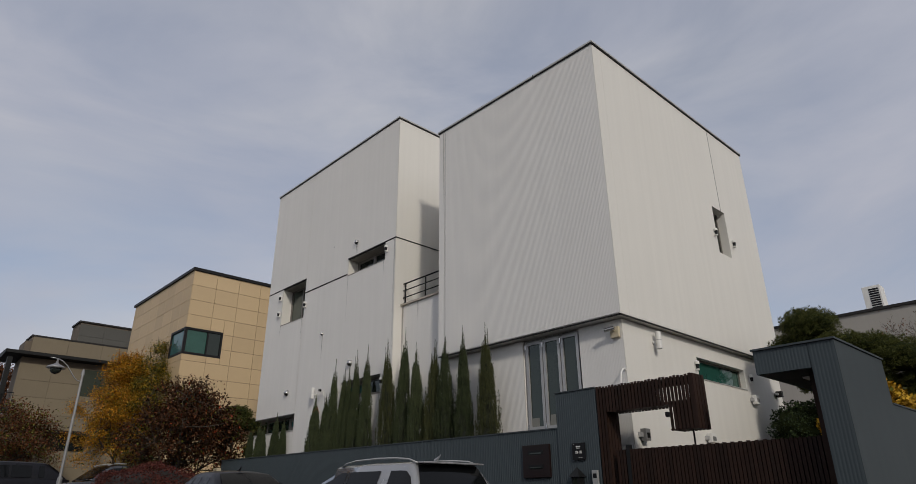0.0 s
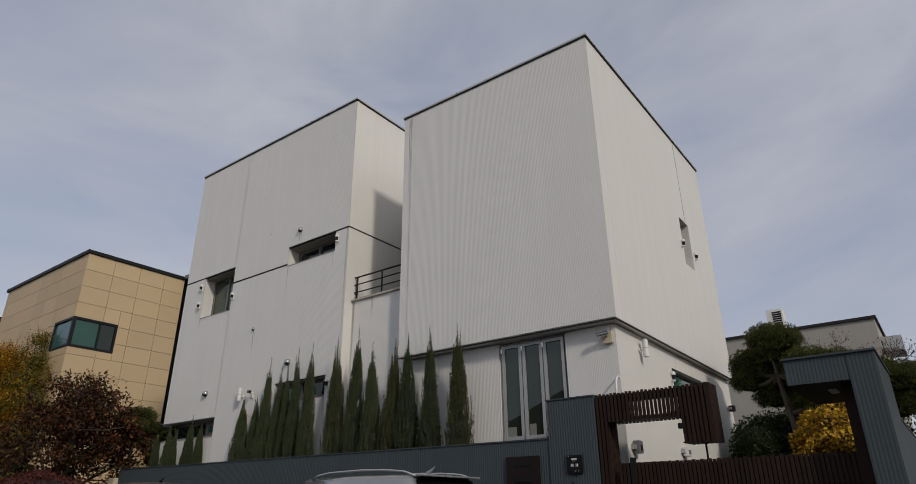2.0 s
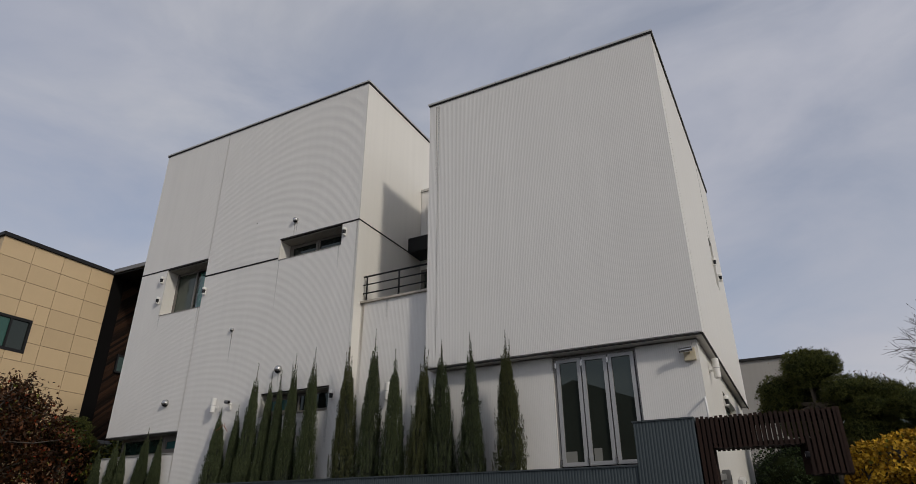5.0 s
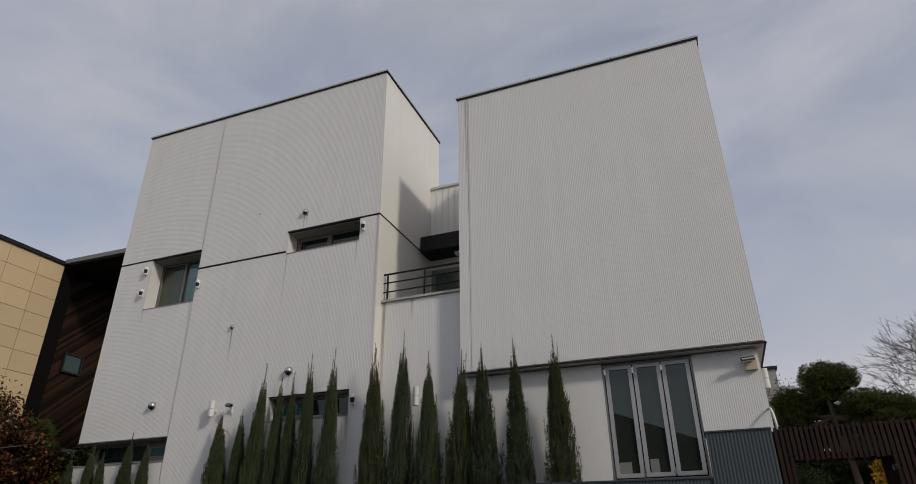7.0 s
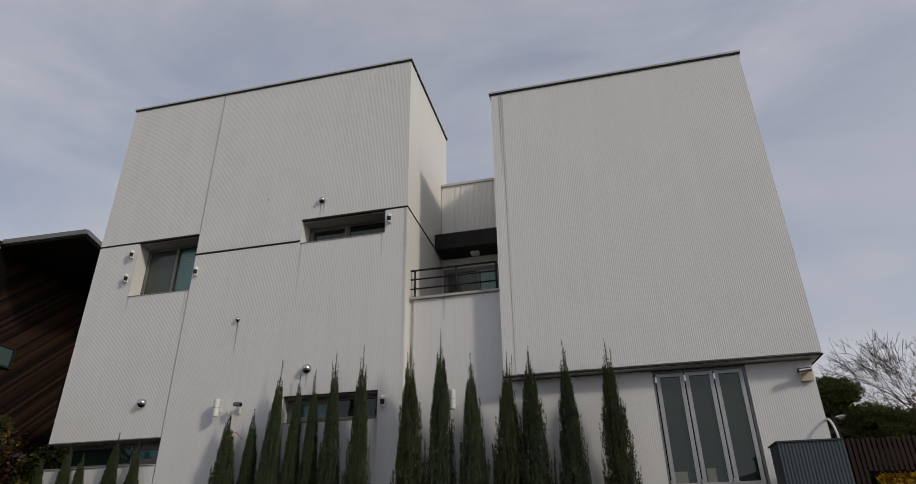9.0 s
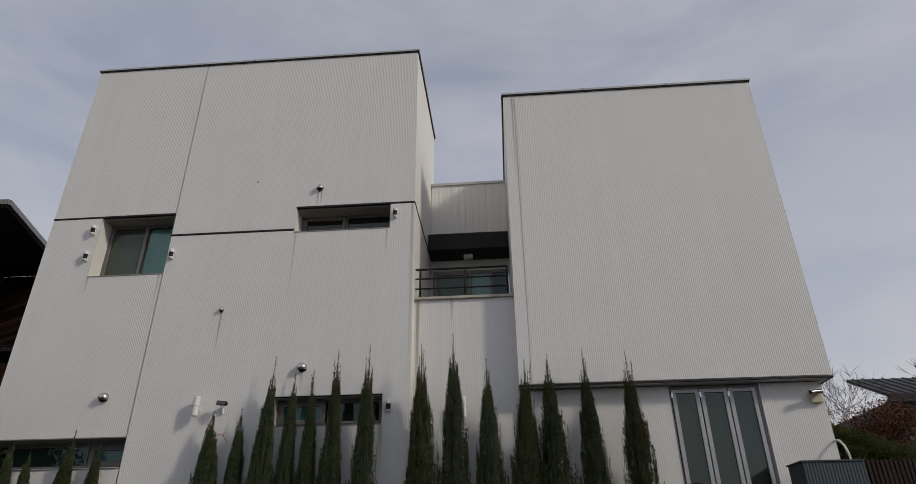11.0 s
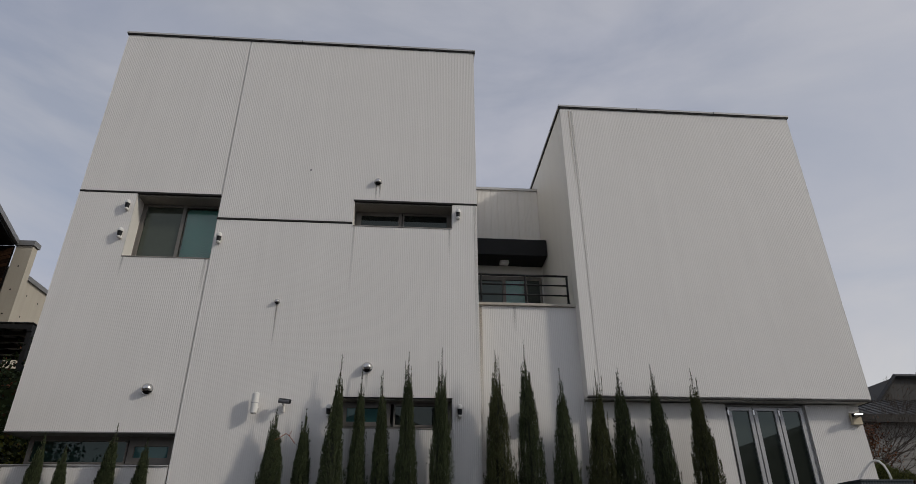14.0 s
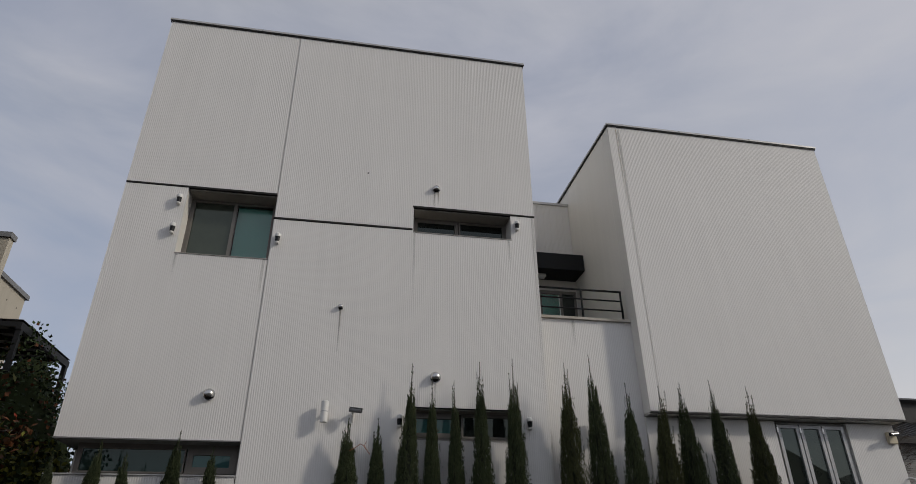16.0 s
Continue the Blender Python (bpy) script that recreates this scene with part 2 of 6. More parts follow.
# wall cores behind the cladding: rectangles with the openings left out
C = X + 0.012
left_core = [
    (17.335, LY1, 8.31, LTOP - 0.065), (14.9, 17.335, 0, LTOP - 0.065), (LY0, 14.9, 8.31, LTOP - 0.065),
    (18.83, LY1 - 0.002, 4.045, 8.31), (17.335, 18.83, 4.045, 7.035), (17.345, LY1 - 0.002, 0, 3.56),
    (14.885, 14.9, 0, 8.31), (LY0, 13.045, 0, 8.31), (13.045, 14.885, 0, 4.15), (13.045, 14.885, 4.63, 7.79),
]
for a, b, c, d in left_core:
    part("wall", boxes((C, C + 0.42, a, b, c, d)), WHITE_FLAT, house)
part("wall", boxes((C + 0.42, 12.73, LY0 + 0.002, LY0 + 0.3, 0, LTOP - 0.065)), WHITE_FLAT, house)
part("wall", boxes((12.45, 12.73, LY0 + 0.3, LY1 - 0.3, 0, LTOP - 0.065)), WHITE_FLAT, house)
part("wall", boxes((C + 0.42, 12.73, LY1 - 0.3, LY1 - 0.004, 4.045, LTOP - 0.065)), WHITE_FLAT, house)
part("wall", boxes((C + 0.9, 12.73, LY1 - 0.3, LY1 - 0.004, 0, 4.045)), WHITE_FLAT, house)
part("roof", boxes((C + 0.05, 12.7, LY0 + 0.02, LY1 - 0.02, LTOP - 0.25, LTOP - 0.08)), SOFFIT, house)
part("ceiling_slab", boxes((C + 0.42, 12.45, LY0 + 0.3, LY1 - 0.3, 4.05, 4.3)), WHITE_FLAT, house)
part("ceiling_slab", boxes((C + 0.42, 12.45, LY0 + 0.3, LY1 - 0.3, 8.3, 8.5)), WHITE_FLAT, house)
G = 0.008
for rects in (
    [(17.335 + G, LY1, 8.345, LTOP - 0.055)],
    [(14.9, 17.335 - G, 7.865, LTOP - 0.055), (LY0, 14.9, 8.345, LTOP - 0.055)],
    [(18.83, LY1, 4.05, 8.30), (17.335 + G, 18.83, 4.05, 7.03)],
    [(17.345, LY1 - 0.01, 0.5, 3.55)],
    [(14.9, 17.335 - G, 0.5, 7.815)],
    [(14.885, 14.8985, 0.5, 8.30), (LY0, 13.045, 0.5, 8.30), (13.045, 14.885, 0.5, 4.145), (13.045, 14.885, 4.635, 7.785)],
):
    part("cladding_panel", front_ribs(rects, X), WHITE_RIB, house)
for y0, y1, z0, z1 in ((17.34, LY1, 8.312, 8.338), (14.9, 17.34, 7.826, 7.854), (LY0 - 0.01, 14.9, 8.312, 8.338)):
    part("joint_flashing", boxes((X - 0.012, X + 0.012, y0, y1, z0, z1)), DARK_TRIM, house, "dark steel joint flashing")
part("joint_flashing", boxes((X + 0.01, 12.72, LY0 - 0.012, LY0 + 0.002, 8.312, 8.338)), DARK_TRIM, house, "dark steel joint flashing")
# small flashings round the openings
for y0, y1, z0, z1 in ((17.335, 18.83, 7.03, 8.31), (13.045, 14.885, 7.785, 8.31), (13.045, 14.885, 4.145, 4.635)):
    part("sill", boxes((X - 0.012, C + 0.33, y0, y1, z0 - 0.008, z0 + 0.006)), REVEAL, house, "thin brown-grey metal sill")
    part("head_flashing", boxes((X - 0.01, C + 0.03, y0, y1, z1 - 0.006, z1 + 0.001)), DARK_TRIM, house)
    part("head_lining", boxes((C + 0.03, C + 0.33, y0 + 0.002, y1 - 0.002, z1 - 0.03, z1 - 0.004)), REVEAL, house, "brown-grey lining over the opening")
    for k in range(7):
        xr = C + 0.05 + k * 0.04
        part("lining_rib", boxes((xr, xr + 0.012, y0 + 0.004, y1 - 0.004, z1 - 0.034, z1 - 0.03)), REVEAL, house)
part("head_flashing", boxes((X - 0.02, C + 0.9, 17.345, LY1 + 0.004, 4.03, 4.048)), SOFFIT, house)
part("sill", boxes((X - 0.02, C + 0.9, 17.345, LY1 - 0.004, 3.552, 3.57)), CAP_PALE, house)


def roof_cap(points, top, seams):
    """A pale pressed cap over a dark shadow strip, along a rectangle of walls x0, x1, y0, y1."""
    x0, x1, y0, y1 = points
    o = 0.035
    strips = ((x0 - o, x0 + 0.25, y0 - o, y1 + o), (x0 + 0.25, x1 + o, y0 - o, y0 + 0.25), (x0 + 0.25, x1 + o, y1 - 0.25, y1 + o), (x1 - 0.25, x1 + o, y0 + 0.25, y1 - 0.25))
    for a, b, c, d in strips:
        part("roof_cap", boxes((a, b, c, d, top - 0.03, top + 0.012)), CAP_PALE, house, "pale pressed metal roof cap")
        part("cap_shadow_strip", boxes((a + 0.012, b, c + 0.012, d - 0.012, top - 0.06, top - 0.03)), DARK_TRIM, house, "dark strip beneath the cap")
    for s in seams:
        part("cap_joint", boxes((x0 - o - 0.003, x0 + 0.25, s - 0.005, s + 0.005, top - 0.032, top + 0.015)), DARK_TRIM, house)


roof_cap((X, 12.73, LY0, LY1), LTOP, (14.44, 16.27, 18.1))
roof_cap((X, RBACK, RY0, RY1), RTOP, (7.43, 9.12))

# the right block
part("wall", boxes((C, C + 0.3, RY0 + 0.002, RY1 - 0.002, RLOW + 0.01, RTOP - 0.065)), WHITE_FLAT, house)
side = [(C + 0.3, 14.26, RLOW + 0.01, RTOP - 0.065), (14.92, RBACK, RLOW + 0.01, RTOP - 0.065), (14.26, 14.92, RLOW + 0.01, 7.12), (14.26, 14.92, 8.37, RTOP - 0.065)]
for a, b, c, d in side:
    part("wall", boxes((a, b, RY0, RY0 + 0.3, c, d)), WHITE_FLAT, house)
part("wall", boxes((C + 0.3, RBACK, RY1 - 0.3, RY1, RLOW + 0.01, RTOP - 0.065)), WHITE_FLAT, house)
part("wall", boxes((RBACK - 0.3, RBACK, RY0 + 0.3, RY1 - 0.3, RLOW + 0.01, RTOP - 0.065)), WHITE_FLAT, house)
part("roof", boxes((C + 0.05, RBACK - 0.05, RY0 + 0.02, RY1 - 0.02, RTOP - 0.25, RTOP - 0.055)), SOFFIT, house)
part("soffit", boxes((X + 0.03, RBACK, RY0 + 0.02, RY1 - 0.02, RLOW - 0.016, RLOW + 0.008)), WHITE_FLAT, house, "pale soffit beneath the overhang")
part("cladding_panel", front_ribs([(RY0, 10.56, RLOW + 0.02, RTOP - 0.055)], X), WHITE_RIB, house)
part("cladding_panel", front_ribs([(10.568, RY1, RLOW + 0.02, RTOP - 0.055)], X), WHITE_RIB, house)
part("drip_trim", boxes((X - 0.012, X + 0.03, RY0 - 0.012, RY1 + 0.008, RLOW - 0.022, RLOW - 0.002)), DARK_TRIM, house, "dark drip trim along the overhang")
part("drip_trim", boxes((X + 0.03, RBACK + 0.02, RY0 - 0.012, RY0 + 0.02, RLOW - 0.022, RLOW - 0.002)), DARK_TRIM, house, "dark drip trim along the overhang")
part("panel_joint", boxes((14.735, 14.75, RY0 - 0.004, RY0 + 0.002, 8.37, RTOP - 0.065)), SOFFIT, house)
# lower storey of the right block
FX, SY, DX = 9.77, 5.92, 9.815
D0, D1, DB, DT = 6.89, 8.335, 2.80, 4.655
low = [(SY, D0, 0, RLOW - 0.035), (D1, RY1 - 0.002, 0, RLOW - 0.035), (D0, D1, 0, DB)]
for a, b, c, d in low:
    part("wall", boxes((FX + 0.012, FX + 0.25, a, b, c, d)), WHITE_FLAT, house)
W0, W1, WZ0, WZ1 = 12.50, 14.72, 3.89, 4.335
lows = [(FX + 0.25, W0, 0, RLOW - 0.035), (W1, 16.72, 0, RLOW - 0.035), (W0, W1, 0, WZ0), (W0, W1, WZ1, RLOW - 0.035)]
for a, b, c, d in lows:
    part("wall", boxes((a, b, SY + 0.004, SY + 0.25, c, d)), WHITE_FLAT, house)
part("wall", boxes((16.47, 16.72, SY + 0.25, RY1, 0, RLOW - 0.035)), WHITE_FLAT, house)
part("cladding_panel", front_ribs([(SY, D0, 0.5, RLOW - 0.04), (D1, RY1, 0.5, RLOW - 0.04), (D0, D1, 0.5, DB - 0.01)], FX), WHITE_RIB, house)

# the bay between
BX = 9.83
part("wall", boxes((BX + 0.012, BX + 0.25, RY1, LY0, 0, 6.385)), WHITE_FLAT, house)
part("cladding_panel", front_ribs([(RY1, LY0, 0.5, 6.38)], BX), WHITE_RIB, house)
part("parapet_cap", boxes((BX - 0.05, BX + 0.3, RY1 + 0.002, LY0 - 0.002, 6.385, 6.43)), CAP_RUSTY, house, "rust-stained pale cap on the balcony parapet")
# floor out of view, kept pale to bounce light onto the balcony walls
part("balcony_floor", boxes((BX + 0.25, 12.7, RY1, LY0, 6.0, 6.2)), BALCONY_BOUNCE, house, "pale balcony floor")
WB = 12.2
part("wall", boxes((WB + 0.02, WB + 0.25, RY1, LY0, 8.02, 10.32)), WHITE_FLAT, house)
part("wall", boxes((WB + 0.02, WB + 0.25, RY1, 10.8, 0, 8.02)), WHITE_FLAT, house)
part("wall", boxes((WB + 0.02, WB + 0.25, 12.53, LY0, 0, 8.02)), WHITE_FLAT, house)
for i in range(11):
    y0 = RY1 + 0.005 + i * 0.1635
    bm = bmesh.new()
    ribs(bm, (WB, y0, 0), (0, 1, 0), 0.157, 8.66, 10.32, (-1, 0, 0), depth=0.0018, pitch=0.0314)
    part("wall_board", bm, WHITE_RIB, house)
part("roof_cap", boxes((WB - 0.04, WB + 0.28, RY1 + 0.002, LY0 - 0.002, 10.32, 10.38)), CAP_PALE, house)
part("awning", boxes((11.6, WB, RY1 + 0.01, LY0 - 0.01, 8.29, 8.33), (11.6, 11.66, RY1 + 0.01, LY0 - 0.01, 8.33, 8.68), (11.66, WB, RY1 + 0.01, LY0 - 0.01, 8.62, 8.67)), BLACK_STEEL, house, "black steel balcony awning")
balcony_lamp = thing("ceiling_lamp", (11.95, 11.7, 8.29), "small white box lamp beneath the balcony awning", "lamp")
part("lamp_body", boxes((11.87, 12.03, 11.6, 11.8, 8.22, 8.29), bevel=0.015), PLASTIC_WHITE, balcony_lamp)

railing = thing("balcony_railing", (9.88, 11.7, 6.37), "black steel balcony railing with three level bars", "railing")
for z in (7.02, 6.83, 6.63):
    bm = bmesh.new()
    tube(bm, [(9.88, RY1 + 0.08, z), (9.88, LY0, z)], 0.02 if z > 7 else 0.015)
    part("rail", bm, BLACK_STEEL, railing, smooth=True)
for y in (RY1 + 0.1, 11.66, LY0 - 0.09):
    bm = bmesh.new()
    tube(bm, [(9.88, y, 6.43), (9.88, y, 7.02)], 0.02)
    tube(bm, [(9.88, y, 6.43), (9.88, y, 6.46), (9.88, y, 6.49), (9.88, y, 6.53)], [0.04, 0.04, 0.022, 0.016])
    part("post", bm, BLACK_STEEL, railing, smooth=True)


def front_window(y0, y1, z0, z1, x, panes, frame_mat, bar=0.055, deep=0.07, label="window", sill=True):
    """A window under the house, facing the street: panes are (y0, y1, glass, own frame)."""
    w = part("window", boxes((x, x + deep, y0, y1, z0, z0 + bar), (x, x + deep, y0, y1, z1 - bar, z1), (x, x + deep, y0, y0 + bar, z0 + bar, z1 - bar), (x, x + deep, y1 - bar, y1, z0 + bar, z1 - bar)), frame_mat, house, label)
    for a, b, glass, own in panes:
        if own:
            part("sash", boxes((x - 0.012, x + 0.04, a, b, z0 + bar, z0 + bar + own), (x - 0.012, x + 0.04, a, b, z1 - bar - own, z1 - bar), (x - 0.012, x + 0.04, a, a + own, z0 + bar + own, z1 - bar - own), (x - 0.012, x + 0.04, b - own, b, z0 + bar + own, z1 - bar - own)), frame_mat, w)
        pane = part("pane", boxes((x + 0.02, x + 0.028, a + own, b - own, z0 + bar + own, z1 - bar - own)), glass, w)
        if glass is GLASS_CLEAR:
            # a lowered blind of level slats behind clear glass
            pane.visible_shadow = False
            z = z0 + bar + own
            while z < z1 - bar - own - 0.03:
                bm = boxes((-0.004, 0.004, a + own + 0.01, b - own - 0.01, 0, 0.047))
                bm.transform(Matrix.Translation((x + 0.09, 0, z)) @ Matrix.Rotation(radians(-14), 4, "Y"))
                part("blind_slat", bm, BLIND, w, "teal blind slat")
                z += 0.046
            # added black sheet that stands for the unlit room behind the slats
            part("blind_backing", boxes((x + 0.16, x + 0.17, a, b, z0 + bar, z1 - bar)), BLACK_STEEL, w)
    return w


front_window(17.34, 18.83, 7.035, 8.31, X + 0.34, [(17.39, 18.06, GLASS_CLEAR, 0.028), (18.06, 18.78, GLASS_BROWN, 0.03)], FRAME_GREY, label="grey framed sliding window with a teal blind")
front_window(13.05, 14.88, 7.79, 8.31, X + 0.34, [(14.0, 14.83, GLASS_DARK, 0.06), (13.1, 13.98, GLASS_DARK, 0.03)], FRAME_GREY, label="low grey framed strip window")
front_window(13.05, 14.88, 4.155, 4.63, X + 0.2, [(14.05, 14.83, GLASS_TEAL, 0.07), (13.1, 14.0, GLASS_DARK, 0.03)], FRAME_GREY, label="low grey framed strip window")
front_window(17.35, LY1 - 0.25, 3.57, 4.03, X + 0.3, [(17.4, 18.1, GLASS_TEAL, 0.09), (18.12, LY1 - 0.3, GLASS_DIM, 0.02)], FRAME_GREY, label="dark strip window tucked into the corner")
front_window(RY1 + 0.05, 12.52, 6.2, 8.01, WB - 0.04, [(11.68, 12.46, GLASS_BROWN, 0.05), (11.19, 11.68, GLASS_CLEAR, 0.025), (10.84, 11.19, GLASS_DARK, 0.025)], FRAME_GREY, label="balcony sliding door with teal blind")
# folding glass door
fd = part("folding_door", boxes((DX, DX + 0.1, D0, D1, DT - 0.034, DT), (DX, DX + 0.1, D0, D1, DB, DB + 0.04), (DX, DX + 0.1, D0, D0 + 0.035, DB + 0.04, DT - 0.034), (DX, DX + 0.1, D1 - 0.035, D1, DB + 0.04, DT - 0.034)), ALU_DULL, house, "grey aluminium folding glass door of three leaves")
part("rebate", boxes((DX + 0.05, DX + 0.07, D0 + 0.035, D1 - 0.035, DB + 0.04, DT - 0.034)), DARK_FRAME, fd)
leaf_w = (D1 - D0 - 0.095) / 3
for i in range(3):
    a = D0 + 0.05 + i * (leaf_w + 0.004)
    b = a + leaf_w - 0.016
    lo, hi = DB + 0.055, DT - 0.045
    part("leaf", boxes((DX - 0.02, DX + 0.04, a, b, lo, lo + 0.062), (DX - 0.02, DX + 0.04, a, b, hi - 0.06, hi), (DX - 0.02, DX + 0.04, a, a + 0.062, lo + 0.062, hi - 0.06), (DX - 0.02, DX + 0.04, b - 0.062, b, lo + 0.062, hi - 0.06)), ALU, fd)
    part("pane", boxes((DX + 0.01, DX + 0.02, a + 0.062, b - 0.062, lo + 0.062, hi - 0.06)), GLASS_FROST, fd, "smoke grey glass")
    for z in (hi - 0.14, lo + 0.02):
        part("hinge", boxes((DX - 0.032, DX - 0.018, b - 0.012, b + 0.018, z, z + 0.09)), CHROME, fd)
# side windows
w = part("window", boxes((14.26, 14.92, RY0 + 0.2, RY0 + 0.26, 7.12, 7.17), (14.26, 14.92, RY0 + 0.2, RY0 + 0.26, 8.32, 8.37), (14.26, 14.31, RY0 + 0.2, RY0 + 0.26, 7.17, 8.32), (14.87, 14.92, RY0 + 0.2, RY0 + 0.26, 7.17, 8.32)), FRAME_GREY, house, "tall narrow window in the side wall")
part("pane", boxes((14.31, 14.87, RY0 + 0.22, RY0 + 0.23, 7.17, 8.32)), GLASS_DARK, w)
w = part("window", boxes((W0, W1, SY + 0.12, SY + 0.2, WZ0, WZ0 + 0.04), (W0, W1, SY + 0.12, SY + 0.2, WZ1 - 0.04, WZ1), (W0, W0 + 0.04, SY + 0.12, SY + 0.2, WZ0 + 0.04, WZ1 - 0.04), (W1 - 0.04, W1, SY + 0.12, SY + 0.2, WZ0 + 0.04, WZ1 - 0.04)), FRAME_GREY, house, "low green glass strip window in the side wall")
part("pane", boxes((W0 + 0.04, W1 - 0.04, SY + 0.15, SY + 0.16, WZ0 + 0.04, WZ1 - 0.04)), GLASS_GREEN, w)
part("sill", boxes((W0 - 0.02, W1 + 0.02, SY - 0.012, SY + 0.1, WZ0 - 0.012, WZ0 + 0.004)), CAP_PALE, house)

# ---- street wall and gate ----
FEN = 8.92
fence = thing("street_wall", (FEN, 13.5, 0.7), "slate blue ribbed steel wall along the street", "wall")
def fence_top(p):
    return 2.725 + 0.007 * p
bm = bmesh.new()
ribs(bm, (FEN, 6.87, 0), (0, 1, 0), 13.73, 0.2, 0, (-1, 0, 0), pitch=0.045, depth=0.0045, top=fence_top)
part("cladding_panel", bm, SLATE_RIB, fence)
bm = boxes((FEN + 0.012, FEN + 0.06, 6.87, 20.6, 0.0, 2.72))
for v in bm.verts:
    if v.co.z > 2:
        v.co.z = fence_top(v.co.y - 6.87)
part("core", bm, SLATE_FLAT, fence)
bm = boxes((FEN - 0.02, FEN + 0.07, 6.875, 20.6, 2.725, 2.745))
for v in bm.verts:
    v.co.z += 0.007 * (v.co.y - 6.87)
part("coping", bm, SLATE_FLAT, fence, "thin slate blue coping")
post_wall = thing("gate_wall", (FEN, 6.4, 0.4), "taller slate blue ribbed steel wall beside the gate", "wall")
bm = bmesh.new()
ribs(bm, (FEN - 0.02, 6.03, 0), (0, 1, 0), 0.84, 0.2, 3.32, (-1, 0, 0), pitch=0.045, depth=0.0045)
part("cladding_panel", bm, SLATE_RIB, post_wall)
part("core", boxes((FEN - 0.005, FEN + 0.5, 6.03, 6.87, 0, 3.32)), SLATE_FLAT, post_wall)
part("coping", boxes((FEN - 0.04, FEN + 0.52, 6.03, 6.89, 3.32, 3.34)), SLATE_FLAT, post_wall)

arch = thing("gate_arch", (8.9, 5.2, 0.4), "dark brown timber slat arch over the gate", "arch")
AX0, AX1 = 8.9, 9.25
part("core", boxes((AX0 + 0.03, AX1 - 0.03, 5.88, 6.02, 0.2, 3.28), (AX0 + 0.03, AX1 - 0.03, 5.74, 5.88, 2.96, 3.28)), BROWN_SLAT, arch)
def slat(y, z0, z1, x=AX0, w=0.056, t=0.014, parent=arch, mat=BROWN_SLAT):
    part("slat", boxes((x - t / 2, x + t / 2, y - w / 2, y + w / 2, z0, z1)), mat, parent)
SP = 0.0617
for i in range(28):
    y = 5.985 - SP * i
    z0 = 0.4 if y > 5.84 else (2.90 if y > 4.74 else 2.53)
    slat(y, z0 + 0.008 * math.sin(i * 2.3), 3.325 + 0.008 * math.sin(i * 1.7), w=0.0425)
    slat(y + 0.004, z0, 3.325, x=AX1, w=0.0425)
part("back_rail", boxes((AX1 - 0.05, AX1 - 0.02, 4.33, 5.86, 2.93, 3.0)), BROWN_SLAT, arch)
part("back_rail", boxes((AX1 - 0.05, AX1 - 0.02, 4.33, 5.86, 3.22, 3.28)), BROWN_SLAT, arch)
part("back_board", boxes((AX1 - 0.06, AX1 - 0.04, 4.46, 4.80, 2.55, 2.95)), BROWN_SLAT, arch)
for k in range(4):
    xx = AX0 - 0.012 + k * 0.091
    part("slat", boxes((xx, xx + 0.075, 4.262, 4.30, 2.53, 3.325)), BROWN_SLAT, arch)
for k in range(4):
    xx = AX0 + 0.03 + k * 0.08
    part("slat", boxes((xx, xx + 0.066, 5.845, 5.875, 0.3, 2.95)), BROWN_SLAT, arch)
part("top_board", boxes((AX0 + 0.02, AX1 - 0.02, 4.30, 6.0, 3.285, 3.305)), BROWN_SLAT, arch)
part("bottom_board", boxes((AX0 + 0.02, AX1 - 0.02, 4.30, 4.74, 2.535, 2.55), (AX0 + 0.02, AX1 - 0.02, 4.74, 5.84, 2.915, 2.93)), BROWN_SLAT, arch)
bm = bmesh.new()
tube(bm, [(9.15, 4.5, 2.3), (9.15, 4.5, 2.54)], 0.014)
part("prop", bm, BLACK_STEEL, arch)

gate = thing("sliding_gate", (8.96, 4.1, 0.35), "dark brown timber slat gate", "gate")
part("backing", boxes((8.985, 9.0, 2.5, 5.74, 0.35, 2.28)), DARK_TRIM, gate)
y, i = 5.72, 0
while y > 2.52:
    part("slat", boxes((8.94, 8.975, y - 0.0215, y + 0.0215, 0.4, 2.31 + 0.006 * math.sin(i * 3.1))), BROWN_SLAT, gate)
    y -= 0.0565
    i += 1
part("gate_post", boxes((8.93, 9.02, 5.50, 5.56, 0.35, 2.38)), BLACK_STEEL, gate)

portal = thing("entrance_portal", (8.7, 2.6, 0.3), "slate blue ribbed steel entrance portal with a flat canopy", "portal")
PX0, PX1 = 8.62, 10.6
part("canopy", boxes((PX0 + 0.012, PX1, 2.52, 3.22, 3.12, 3.42)), SLATE_FLAT, portal)
part("canopy_soffit", boxes((PX0 + 0.03, PX1 - 0.01, 2.52, 3.2, 3.105, 3.12)), BLACK_STEEL, portal)
part("pillar", boxes((PX0 + 0.012, PX1, 2.21, 2.52, 0.2, 3.42)), SLATE_FLAT, portal)
bm = bmesh.new()
ribs(bm, (PX0, 2.21, 0), (0, 1, 0), 0.31, 0.2, 3.43, (-1, 0, 0), pitch=0.043, depth=0.0023)
part("cladding_panel", bm, SLATE_RIB, portal)
bm = bmesh.new()
ribs(bm, (PX0, 2.53, 0), (0, 1, 0), 0.69, 3.11, 3.43, (-1, 0, 0), pitch=0.043, depth=0.0023)
part("cladding_panel", bm, SLATE_RIB, portal)
bm = bmesh.new()
